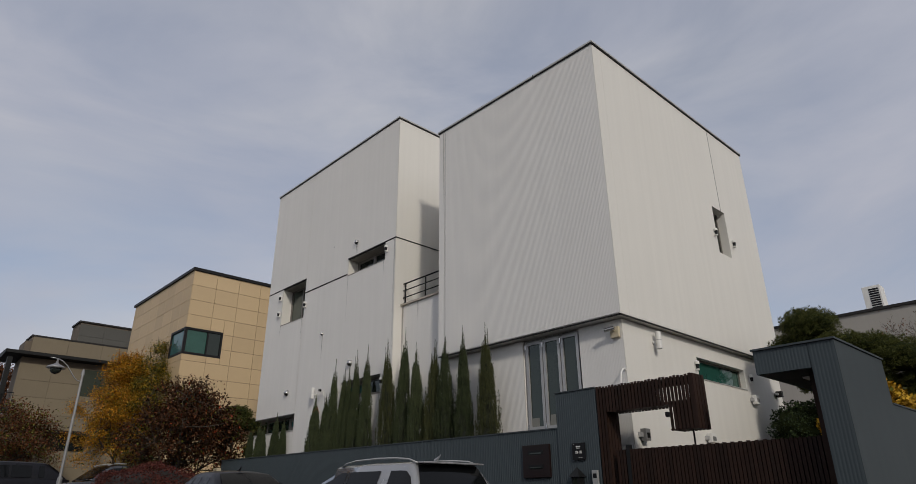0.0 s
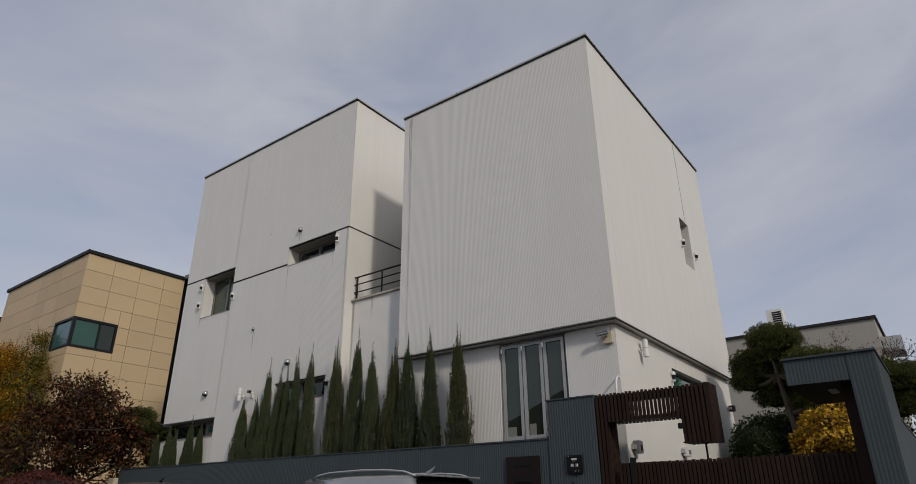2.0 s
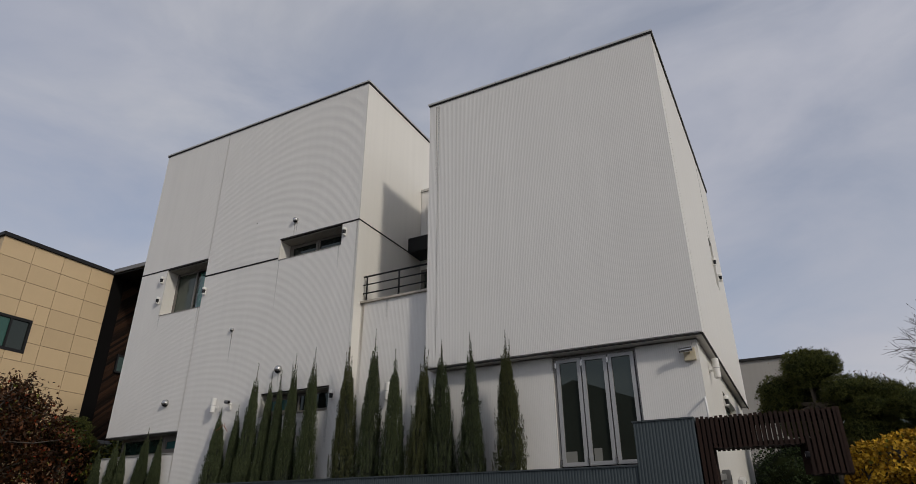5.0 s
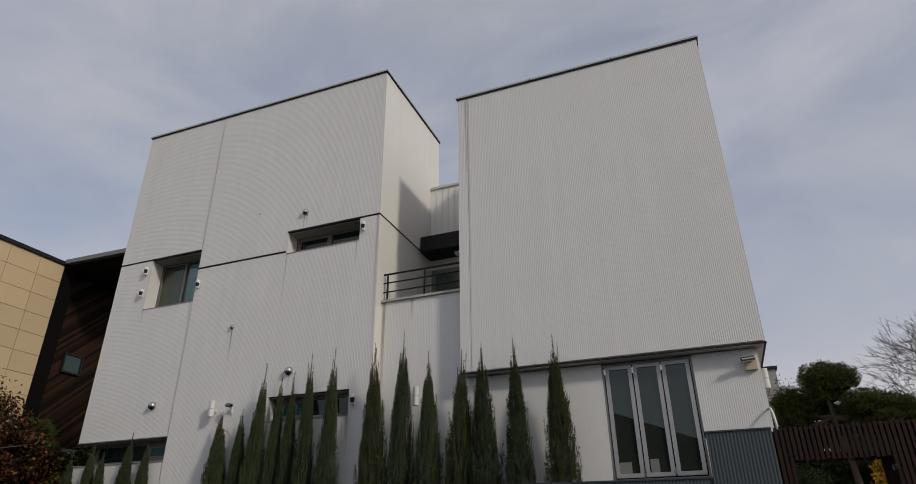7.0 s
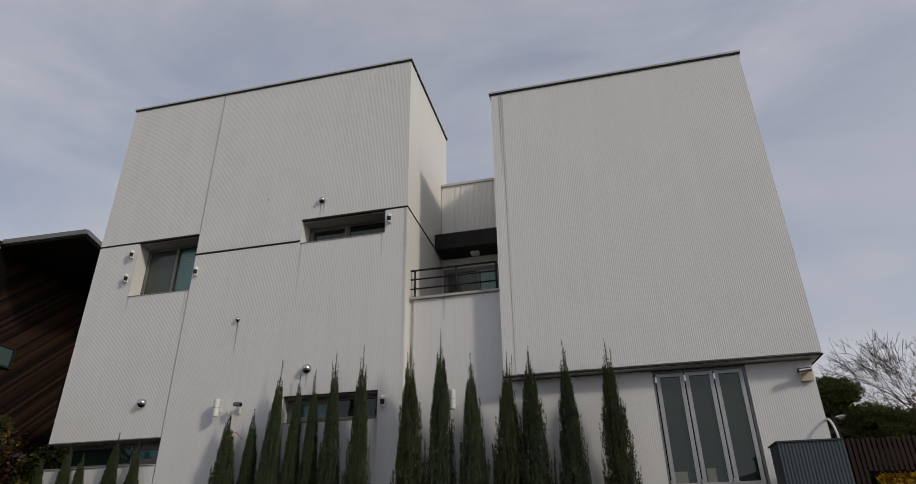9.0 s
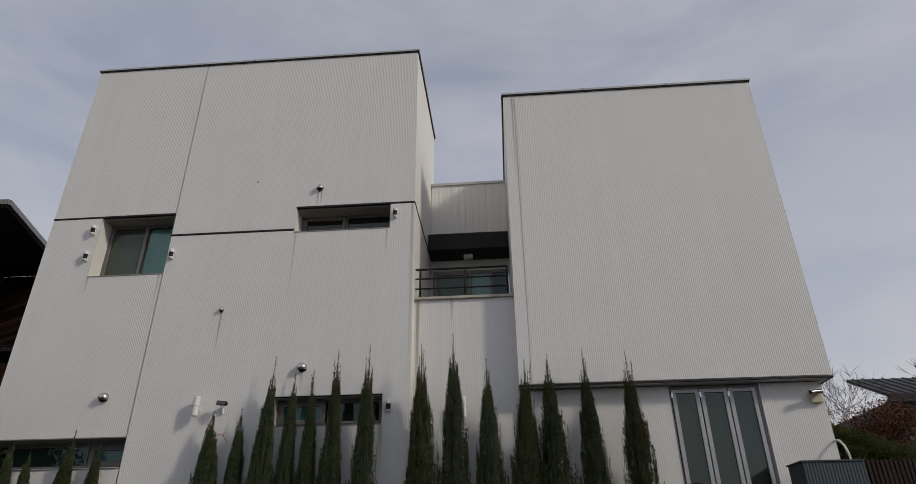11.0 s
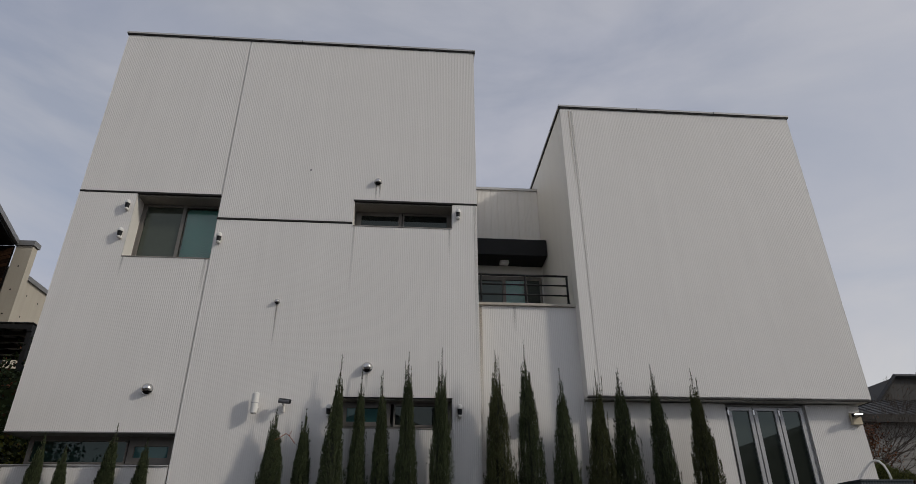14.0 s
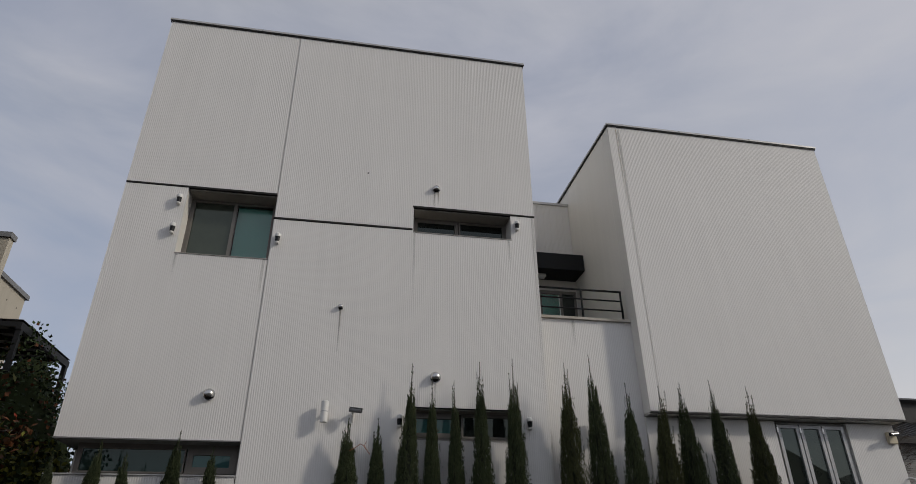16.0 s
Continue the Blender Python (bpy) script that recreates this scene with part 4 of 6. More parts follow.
def juniper(x, y, base_z, tip_z, radius, leaders, seed, mat=JUNIPER):
    """A slim column of upright sprays, widest at the foot, with thin whips standing out of the top."""
    rng = np.random.default_rng(seed)
    t = thing("juniper", (x, y, base_z), "slim blue-green columnar juniper behind the street wall", "juniper", "junipers along the house")
    h = tip_z - base_z
    lean = rng.normal(size=2) * 0.012

    def prof(u):
        """Crown radius from the foot (0) to the tip (1)."""
        return radius * np.clip(1.12 * (1 - u / 0.84), 0.02, 1) ** 0.72

    def centre(u):
        return x + lean[0] * u * h, y + lean[1] * u * h
    bm = bmesh.new()
    tube(bm, [(x, y, base_z - 0.05), (*centre(0.5), base_z + 0.5 * h), (*centre(0.97), base_z + h * 0.97)], [0.035, 0.02, 0.002], 6)
    part("trunk", bm, BARK, t)
    # solid dark core that stands for the shade behind the sprays
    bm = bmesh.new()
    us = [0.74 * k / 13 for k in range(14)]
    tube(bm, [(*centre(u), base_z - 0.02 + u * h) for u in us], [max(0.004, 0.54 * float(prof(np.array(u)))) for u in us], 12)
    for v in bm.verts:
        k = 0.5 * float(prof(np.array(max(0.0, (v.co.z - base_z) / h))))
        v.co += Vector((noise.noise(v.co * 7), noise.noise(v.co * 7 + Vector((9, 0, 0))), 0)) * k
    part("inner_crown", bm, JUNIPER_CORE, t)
    # narrow upright plumes, each a strand of many short sprays that leans a little outward
    strands, per = 360, 60
    u0 = rng.random(strands) ** 1.1 * 0.70
    ph = rng.random(strands) * 2 * np.pi
    rise = (0.10 + 0.10 * rng.random(strands)) * np.where(rng.random(strands) < 0.15, 1.5, 1.0) * (1.15 - 0.5 * u0)
    depth = (0.62 + 0.34 * rng.random(strands)) * np.where(rng.random(strands) < 0.16, 1.22, 1.0)
    s = rng.random(strands * per)
    u = np.repeat(u0, per) + s * np.repeat(rise, per)
    away = prof(np.clip(np.repeat(u0 + 0.35 * rise, per), 0, 1)) * np.repeat(depth, per) * (1 + 0.12 * s)
    thick = (0.017 * (1 - s) + 0.003)[:, None] * rng.normal(size=(len(u), 2))
    ang = np.repeat(ph, per)
    z = base_z + np.minimum(u, 1.0) * h
    base = np.stack([x + lean[0] * u * h + away * np.cos(ang) * 0.9 + thick[:, 0], y + lean[1] * u * h + away * np.sin(ang) + thick[:, 1], z], 1)
    way = np.stack([np.cos(ang) * 0.14, np.sin(ang) * 0.14, np.ones(len(u))], 1) + rng.normal(size=(len(u), 3)) * 0.2
    # whips over the crown
    tips, ways = [], []
    for k in range(leaders):
        top = 1.0 if k == 0 else 0.84 + 0.13 * rng.random()
        off, m = (np.zeros(2) if k == 0 else rng.normal(size=2) * np.array([0.03, 0.04])), 260
        q = 0.55 + (top - 0.55) * rng.random(m) ** 1.15
        spread = 0.024 * np.clip((top - q) / 0.3, 0.02, 1)
        bow = np.clip((q - 0.55) / 0.4, 0, 1)
        tips.append(np.stack([x + lean[0] * q * h + off[0] * bow + rng.normal(size=m) * spread, y + lean[1] * q * h + off[1] * (0.5 + 0.5 * bow) + rng.normal(size=m) * spread, base_z + q * h], 1))
        ways.append(np.stack([rng.normal(size=m) * 0.3, rng.normal(size=m) * 0.3, np.ones(m)], 1))
    base, way = np.concatenate([base, *tips]), np.concatenate([way, *ways])
    size = np.concatenate([0.022 + 0.034 * rng.random(len(u)), 0.02 + 0.025 * rng.random(len(base) - len(u))])
    blades("foliage", base, way, size, 0.17 * size + 0.0015, mat, t, rng)


# place along the wall, distance out, tip height, radius at the foot, whips at the top
ROW = [(19.72, 9.40, 3.78, 0.14, 2), (19.19, 9.42, 3.98, 0.15, 2), (18.75, 9.35, 3.80, 0.13, 3), (18.18, 9.42, 4.14, 0.17, 2), (17.66, 9.42, 3.92, 0.15, 3),
       (15.77, 9.37, 4.40, 0.25, 7), (15.34, 9.40, 4.40, 0.17, 4), (14.92, 9.34, 5.26, 0.20, 2), (14.52, 9.37, 5.06, 0.155, 2), (14.15, 9.35, 5.01, 0.15, 2), (13.77, 9.31, 5.32, 0.19, 3), (13.26, 9.29, 5.39, 0.205, 3),
       (12.33, 9.31, 5.36, 0.26, 5), (11.83, 9.36, 5.60, 0.25, 3), (11.29, 9.34, 5.08, 0.235, 4), (10.74, 9.34, 5.08, 0.26, 4), (10.3, 9.36, 5.15, 0.27, 5), (9.7, 9.35, 5.2, 0.225, 4), (9.02, 9.38, 5.15, 0.27, 3)]
for i, (y, jx, tip, radius, leaders) in enumerate(ROW):
    juniper(jx, y, 2.5, tip, radius, leaders, 100 + i, JUNIPER_OLIVE if i in (12, 15, 18) else JUNIPER)


def grow(bm, p, d, length, r, depth, rng, tips, spread=0.55, up=0.15, parts=3, forks=(2, 4), bend=0.16):
    """Limbs that fork and thin out; the ends are collected."""
    pts, radii = [p], [r]
    for k in range(parts):
        d = Vector(d) + Vector(rng.normal(size=3)) * bend + Vector((0, 0, up * 0.3))
        d.normalize()
        p = p + d * (length / parts)
        pts.append(p)
        radii.append(r * (1 - 0.38 * (k + 1) / parts))
    tube(bm, pts, radii, 7 if r > 0.03 else 4, cap=False)
    if depth == 0:
        tips.append(p)
        return
    if depth <= 2:
        tips.append(p)
    for k in range(int(rng.integers(*forks))):
        e = Vector(d) + Vector(rng.normal(size=3)) * spread + Vector((0, 0, up))
        grow(bm, p, e.normalized(), length * (0.62 + 0.2 * rng.random()), max(0.006, radii[-1] * 0.68), depth - 1, rng, tips, spread, up, parts, forks, bend)


def tree(name, at, label, trunk_h, r, first, depth, mats, leaves, size, seed, bark=BARK, spread=0.6, up=0.15, cloud=0.4, limbs=4, forks=(2, 4), bend=0.16, rise=0.75):
    rng = np.random.default_rng(seed)
    t = thing(name, at, label, "tree")
    bm, tips = bmesh.new(), []
    base = Vector(at)
    mid = base + Vector((rng.normal() * 0.08, rng.normal() * 0.08, trunk_h * 0.5))
    top = base + Vector((rng.normal() * 0.12, rng.normal() * 0.12, trunk_h))
    tube(bm, [base + Vector((0, 0, -0.1)), base + Vector((0, 0, 0.1)), mid, top], [r * 1.35, r * 1.1, r * 0.92, r * 0.8], 10, cap=False)
    for j in range(limbs):
        a = 2 * math.pi * (j + rng.random() * 0.6) / limbs
        grow(bm, top, Vector((math.cos(a), math.sin(a), rise + 0.5 * rng.random())).normalized(), first, r * 0.55, depth, rng, tips, spread, up, 3, forks, bend)
    part("trunk", bm, bark, t, smooth=True)
    tips = np.array([list(p) for p in tips])
    for mat, share in mats:
        n = int(leaves * share)
        if n == 0:
            continue
        c = tips[rng.integers(0, len(tips), n)]
        base = c + rng.normal(size=(n, 3)) * cloud * np.array([1, 1, 0.8])
        way = rng.normal(size=(n, 3)) + np.array([0, 0, -0.35])
        blades("leaves", base, way, size * (0.7 + 0.6 * rng.random(n)), size * (0.45 + 0.3 * rng.random(n)), mat, t, rng, flat=np.tile([0, 0, 1.0], (n, 1)))
    return t


def crown_tree(name, at, fork_z, c, r, label, mats, clumps, per, size, seed, bark=BARK, trunk=0.1, puff=0.3, taper=0.25, whips=0):
    """A trunk, limbs that reach into a lumpy crown, and leaves gathered in clumps with gaps between."""
    rng = np.random.default_rng(seed)
    t = thing(name, at, label, "tree")
    d = unit(rng.normal(size=(clumps, 3)))
    cen = d * (rng.random((clumps, 1)) ** 0.45) * (0.8 + 0.4 * rng.random((clumps, 1)))
    cen[:, :2] *= 1 - taper * np.clip(cen[:, 2:3], -0.6, 1)
    cen = np.array(c) + cen * np.array(r)
    bm = bmesh.new()
    a, fork = Vector(at), Vector((at[0] * 0.7 + c[0] * 0.3, at[1] * 0.7 + c[1] * 0.3, fork_z))
    tube(bm, [a + Vector((0, 0, -0.1)), a + Vector((0.02, 0.03, 0.15)), a.lerp(fork, 0.55) + Vector(rng.normal(size=3)) * 0.06, fork], [trunk * 1.4, trunk * 1.1, trunk * 0.95, trunk * 0.85], 10, cap=False)
    heads = []
    for k in range(7):
        e = Vector(cen[k % clumps])
        m = fork.lerp(e, 0.5) + Vector(rng.normal(size=3)) * 0.15 + Vector((0, 0, -0.1))
        tube(bm, [fork, fork.lerp(m, 0.6), m, e], [trunk * 0.62, trunk * 0.5, trunk * 0.36, trunk * 0.12], 7, cap=False)
        heads += [m, e, fork.lerp(m, 0.7)]
    for k in range(7, clumps):
        e = Vector(cen[k])
        h = min(heads, key=lambda q: (q - e).length)
        m = h.lerp(e, 0.5) + Vector(rng.normal(size=3)) * 0.08
        tube(bm, [h, m, e, e + (e - m) * 0.4], [trunk * 0.2, trunk * 0.13, trunk * 0.08, 0.003], 5, cap=False)
    part("trunk", bm, bark, t, smooth=True)
    # ragged shoots that stand out of the crown's upper side
    ws, wd = [], []
    for k in range(whips):
        e = Vector(cen[int(rng.integers(0, clumps))])
        if e.z < c[2] - 0.1 * r[2]:
            continue
        d = (e - Vector(c)).normalized() * 0.5 + Vector((rng.normal() * 0.25, rng.normal() * 0.25, 1.0))
        d.normalize()
        n = puff * (1.6 + 1.6 * rng.random())
        bw = bmesh.new()
        tube(bw, [e, e + d * n * 0.5 + Vector((0.02, 0.02, 0)), e + d * n], [0.012, 0.008, 0.003], 4, cap=False)
        part("shoot", bw, bark, t)
        for q in np.linspace(0.3, 1.0, 14):
            ws.append(list(e + d * n * float(q)))
            wd.append(list(Vector(rng.normal(size=3)) + Vector((0, 0, 0.2))))
    if ws:
        blades("leaves", np.array(ws), np.array(wd), size * (0.6 + 0.5 * rng.random(len(ws))), size * 0.55 * np.ones(len(ws)), mats[0][0], t, rng)
    for mat, share in mats:
        n = int(clumps * per * share)
        pick = rng.integers(0, clumps, n)
        base = cen[pick] + rng.normal(size=(n, 3)) * puff * np.array([1, 1, 0.75])
        way = rng.normal(size=(n, 3)) + np.array([0, 0, -0.4])
        blades("leaves", base, way, size * (0.7 + 0.6 * rng.random(n)), size * (0.5 + 0.3 * rng.random(n)), mat, t, rng, flat=np.tile([0, 0, 1.0], (n, 1)))
    return t


crown_tree("persimmon_tree", (7.9, 21.7, ground_z(21.7)), 2.1, (8.2, 21.9, 4.0), (1.65, 1.85, 1.6), "dark brown-red leaved garden tree with a few scarlet leaves", [(MAPLE, 0.72), (MAPLE_RED, 0.02), (RUST, 0.2), (OLIVE, 0.06)], 220, 105, 0.095, 5, trunk=0.11, puff=0.17, whips=150)
crown_tree("zelkova_tree", (8.9, 32.0, ground_z(32)), 3.4, (8.85, 32.0, 5.6), (1.65, 1.9, 2.6), "tall autumn tree with orange and golden leaves", [(ORANGE, 0.62), (GOLD, 0.2), (OLIVE, 0.18)], 190, 340, 0.07, 8, bark=BARK, puff=0.21, taper=0.55, whips=130)
crown_tree("zelkova_tree", (9.8, 31.6, ground_z(32)), 3.4, (9.95, 31.4, 5.75), (1.5, 1.6, 3.0), "tall autumn tree still mostly olive green", [(OLIVE, 0.72), (GOLD, 0.28)], 170, 340, 0.07, 18, bark=BARK, puff=0.21, taper=0.55, whips=130)
crown_tree("cherry_tree", (6.0, 40.0, ground_z(40)), 3.4, (5.8, 40.0, 4.8), (2.3, 2.2, 1.6), "small street tree with rust-brown leaves", [(RUST, 0.75), (OLIVE, 0.25)], 70, 200, 0.12, 12, puff=0.3)
tree("bare_tree", (25.0, -3.3, 0.3), "tall bare garden tree with fanning twigs and few brown leaves", 3.2, 0.15, 2.05, 5, [(RUST, 1.0)], 380, 0.07, 21, spread=0.36, up=0.06, cloud=0.1, limbs=11, forks=(3, 4), bend=0.1, rise=0.7)
tree("bare_tree", (25.5, 4.0, 0.3), "nearly bare garden tree with some rust-red leaves", 4.1, 0.11, 1.0, 5, [(RUST, 1.0)], 1900, 0.07, 33, spread=0.5, up=0.1, cloud=0.12, limbs=6)
crown_tree("maple_tree", (20.0, -0.7, 0.3), 3.6, (20.0, -0.7, 5.5), (1.3, 1.5, 1.0), "garden maple with thin rust-red leaves", [(RUST, 1.0)], 120, 95, 0.07, 83, trunk=0.09, puff=0.22, whips=24)
crown_tree("cherry_tree", (6.9, 55.0, ground_z(55)), 5.0, (6.7, 55.0, 8.6), (1.8, 1.8, 2.4), "tall far street tree with dull brown leaves", [(RUST, 0.7), (MAPLE, 0.3)], 90, 150, 0.16, 77, puff=0.35)


def niwaki(at, pads, label, seed, name="pine_tree"):
    """A cloud-pruned pine: a bent trunk, limbs, and pads of needle tufts."""
    rng = np.random.default_rng(seed)
    t = thing(name, at, label, "pine")
    top = max(pads, key=lambda p: p[2])
    bm = bmesh.new()
    a = Vector(at)
    b = Vector(top[:3])
    pts = [a + Vector((0, 0, -0.1))]
    for k in range(1, 7):
        u = k / 6
        pts.append(a.lerp(b, u) + Vector((math.sin(u * 6.1) * 0.12, math.cos(u * 5.0) * 0.16, 0)) * (1 - u))
    tube(bm, pts, [0.12, 0.105, 0.09, 0.075, 0.06, 0.045, 0.02], 9)
    for p in pads:
        if p is top:
            continue
        c = Vector(p[:3])
        start = min(pts, key=lambda q: abs(q.z - (c.z - 0.25)))
        mid = start.lerp(c, 0.5) + Vector((0, 0, -0.12))
        tube(bm, [start, mid, c + Vector((0, 0, -0.1)), c + (c - start) * 0.3], [0.05, 0.042, 0.03, 0.012], 7)
    part("trunk", bm, BARK, t, smooth=True)
    for i, (cx, cy, cz, rx, ry, rz) in enumerate(pads):
        # solid dark lump that stands for the shade within the pad
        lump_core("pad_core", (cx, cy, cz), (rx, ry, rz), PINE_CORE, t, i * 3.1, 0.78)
        n = int(2500 * (rx * ry + rx * rz + ry * rz))
        c, d = shell(n, rng, (cx, cy, cz), (rx, ry, rz), 0.8, -0.75)
        m = 12
        base = np.repeat(c, m, 0)
        way = np.repeat(d * 0.8 + np.array([0, 0, 0.55]), m, 0) + rng.normal(size=(len(base), 3)) * 0.62
        blades("needle_pad", base, way, 0.04 + 0.035 * rng.random(len(base)), np.full(len(base), 0.0055), PINE, t, rng)


niwaki((14.6, 4.1, 0.3), [(14.6, 4.42, 5.08, 0.5, 0.46, 0.34), (14.5, 4.1, 5.04, 0.45, 0.38, 0.3), (14.7, 4.35, 4.8, 0.4, 0.4, 0.25),
    (15.2, 4.97, 4.7, 0.5, 0.48, 0.33), (15.2, 4.65, 4.56, 0.5, 0.5, 0.3), (15.15, 5.05, 4.34, 0.48, 0.42, 0.28),
    (14.45, 3.75, 4.5, 0.5, 0.48, 0.28), (14.65, 3.25, 4.4, 0.55, 0.5, 0.28), (14.9, 3.95, 4.3, 0.55, 0.55, 0.28), (14.6, 3.4, 4.15, 0.6, 0.6, 0.28), (14.6, 2.75, 4.12, 0.62, 0.58, 0.34), (14.9, 2.2, 4.0, 0.6, 0.5, 0.33),
    (15.5, 4.5, 4.0, 0.6, 0.6, 0.3), (14.9, 3.6, 3.7, 0.75, 0.75, 0.36)], "cloud-pruned garden pine with rounded dark green pads", 41)
niwaki((15.4, 1.7, 0.3), [(15.3, 1.7, 4.0, 0.7, 0.7, 0.36), (15.5, 0.8, 3.8, 0.8, 0.7, 0.36), (15.2, 2.5, 3.6, 0.7, 0.65, 0.36)], "cloud-pruned garden pine with rounded dark green pads", 47)
niwaki((9.6, 21.9, ground_z(22)), [(9.85, 21.9, 4.5, 0.5, 0.5, 0.26), (9.5, 21.5, 4.15, 0.42, 0.45, 0.22), (10.3, 22.1, 4.15, 0.45, 0.45, 0.24), (9.7, 22.3, 3.75, 0.6, 0.5, 0.25)], "small dark green garden pine beside the wall", 53)


def bush(name, at, c, r, mats, n, size, label, seed, core=SHRUB, group=""):
    rng = np.random.default_rng(seed)
    t = thing(name, at, label, "bush", group)
    # solid dark lump in place of the shade behind the leaves
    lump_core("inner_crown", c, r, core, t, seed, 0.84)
    for mat, share in mats:
        p, d = shell(int(n * share), rng, c, r, 0.86, -0.6)
        way = d * 0.6 + rng.normal(size=d.shape) * 0.6
        blades("leaves", p, way, size * (0.7 + 0.6 * rng.random(len(p))), size * (0.7 + 0.3 * rng.random(len(p))), mat, t, rng, flat=d)
    return t


# near-black core colour: shade inside the yellow and wine-red bushes
DARK_CORE = material("bush_inner_shade", (0.014, 0.011, 0.008), 0.9, vary=0.3)
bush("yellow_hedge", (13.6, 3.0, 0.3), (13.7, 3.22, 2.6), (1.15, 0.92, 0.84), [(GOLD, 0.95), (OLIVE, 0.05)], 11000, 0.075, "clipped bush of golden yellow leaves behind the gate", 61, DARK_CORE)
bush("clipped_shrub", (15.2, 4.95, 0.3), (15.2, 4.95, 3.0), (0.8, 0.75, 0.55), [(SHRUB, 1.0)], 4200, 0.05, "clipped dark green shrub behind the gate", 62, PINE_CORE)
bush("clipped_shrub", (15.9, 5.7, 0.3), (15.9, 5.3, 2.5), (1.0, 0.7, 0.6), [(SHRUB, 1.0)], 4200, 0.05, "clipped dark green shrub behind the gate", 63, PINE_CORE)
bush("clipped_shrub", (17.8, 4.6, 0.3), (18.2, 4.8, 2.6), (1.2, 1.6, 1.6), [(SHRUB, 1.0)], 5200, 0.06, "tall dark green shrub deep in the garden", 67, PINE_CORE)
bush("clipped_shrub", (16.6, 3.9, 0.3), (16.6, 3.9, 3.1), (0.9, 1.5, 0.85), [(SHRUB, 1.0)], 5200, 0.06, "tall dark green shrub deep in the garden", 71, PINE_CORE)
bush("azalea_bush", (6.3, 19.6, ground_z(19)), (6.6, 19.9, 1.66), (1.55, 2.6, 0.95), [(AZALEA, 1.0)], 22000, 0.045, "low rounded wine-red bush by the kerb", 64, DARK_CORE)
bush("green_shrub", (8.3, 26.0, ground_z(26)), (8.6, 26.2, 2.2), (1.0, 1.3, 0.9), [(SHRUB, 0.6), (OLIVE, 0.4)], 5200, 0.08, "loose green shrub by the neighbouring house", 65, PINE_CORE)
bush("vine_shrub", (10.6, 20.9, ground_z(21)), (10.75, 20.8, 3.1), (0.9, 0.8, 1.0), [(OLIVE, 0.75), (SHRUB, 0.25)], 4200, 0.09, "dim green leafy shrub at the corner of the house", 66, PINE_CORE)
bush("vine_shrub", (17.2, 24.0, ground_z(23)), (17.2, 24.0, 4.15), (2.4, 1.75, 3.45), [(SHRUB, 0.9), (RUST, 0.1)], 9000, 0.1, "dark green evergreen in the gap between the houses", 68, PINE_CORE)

# ---- neighbouring houses ----
SAND = material("sand_coloured_tile", (0.52, 0.385, 0.225), 0.55, vary=0.09, scale=2.5, grain=40, piece=0.35, streak=0.25)
GROUT = material("dark_joint", (0.12, 0.095, 0.07), 0.8, vary=0.1)
TAN = material("brown_grey_tile", (0.185, 0.15, 0.098), 0.6, vary=0.12, scale=2, piece=0.3, streak=0.3)
GREY_TILE = material("dark_grey_tile", (0.07, 0.068, 0.06), 0.6, vary=0.12, scale=2, piece=0.3)
# brown boards darkened, walls near-black: the recess's deep shade is in both colours
TIMBER = material("shaded_weathered_board", (0.012, 0.0065, 0.004), 0.7, spec=0.12, vary=0.5, scale=3, grain=60, piece=0.7, second=(0.036, 0.017, 0.009))
RECESS_SHADE = material("shade_black_board", (0.004, 0.0036, 0.0034), 0.8, spec=0.08, vary=0.3, scale=3, grain=50)
CONCRETE = material("board_marked_concrete", (0.4, 0.365, 0.3), 0.8, vary=0.12, scale=1.5, grain=30, bump=0.003, streak=0.4)
PALE_WALL = material("pale_grey_render", (0.34, 0.32, 0.29), 0.8, vary=0.08, scale=1.0, streak=0.4)
ROOF_DARK = material("dark_metal_roof", (0.018, 0.019, 0.021), 0.6, vary=0.15)
BRICK = material("pale_grey_brick", (0.25, 0.24, 0.225), 0.8, vary=0.1, scale=3, grain=40, island=0.6)
DARK_BRICK = material("dark_grey_brick", (0.075, 0.073, 0.07), 0.85, vary=0.15, scale=4, grain=30, bump=0.004, spec=0.2)
MORTAR = material("grey_mortar", (0.16, 0.155, 0.15), 0.9, vary=0.1)


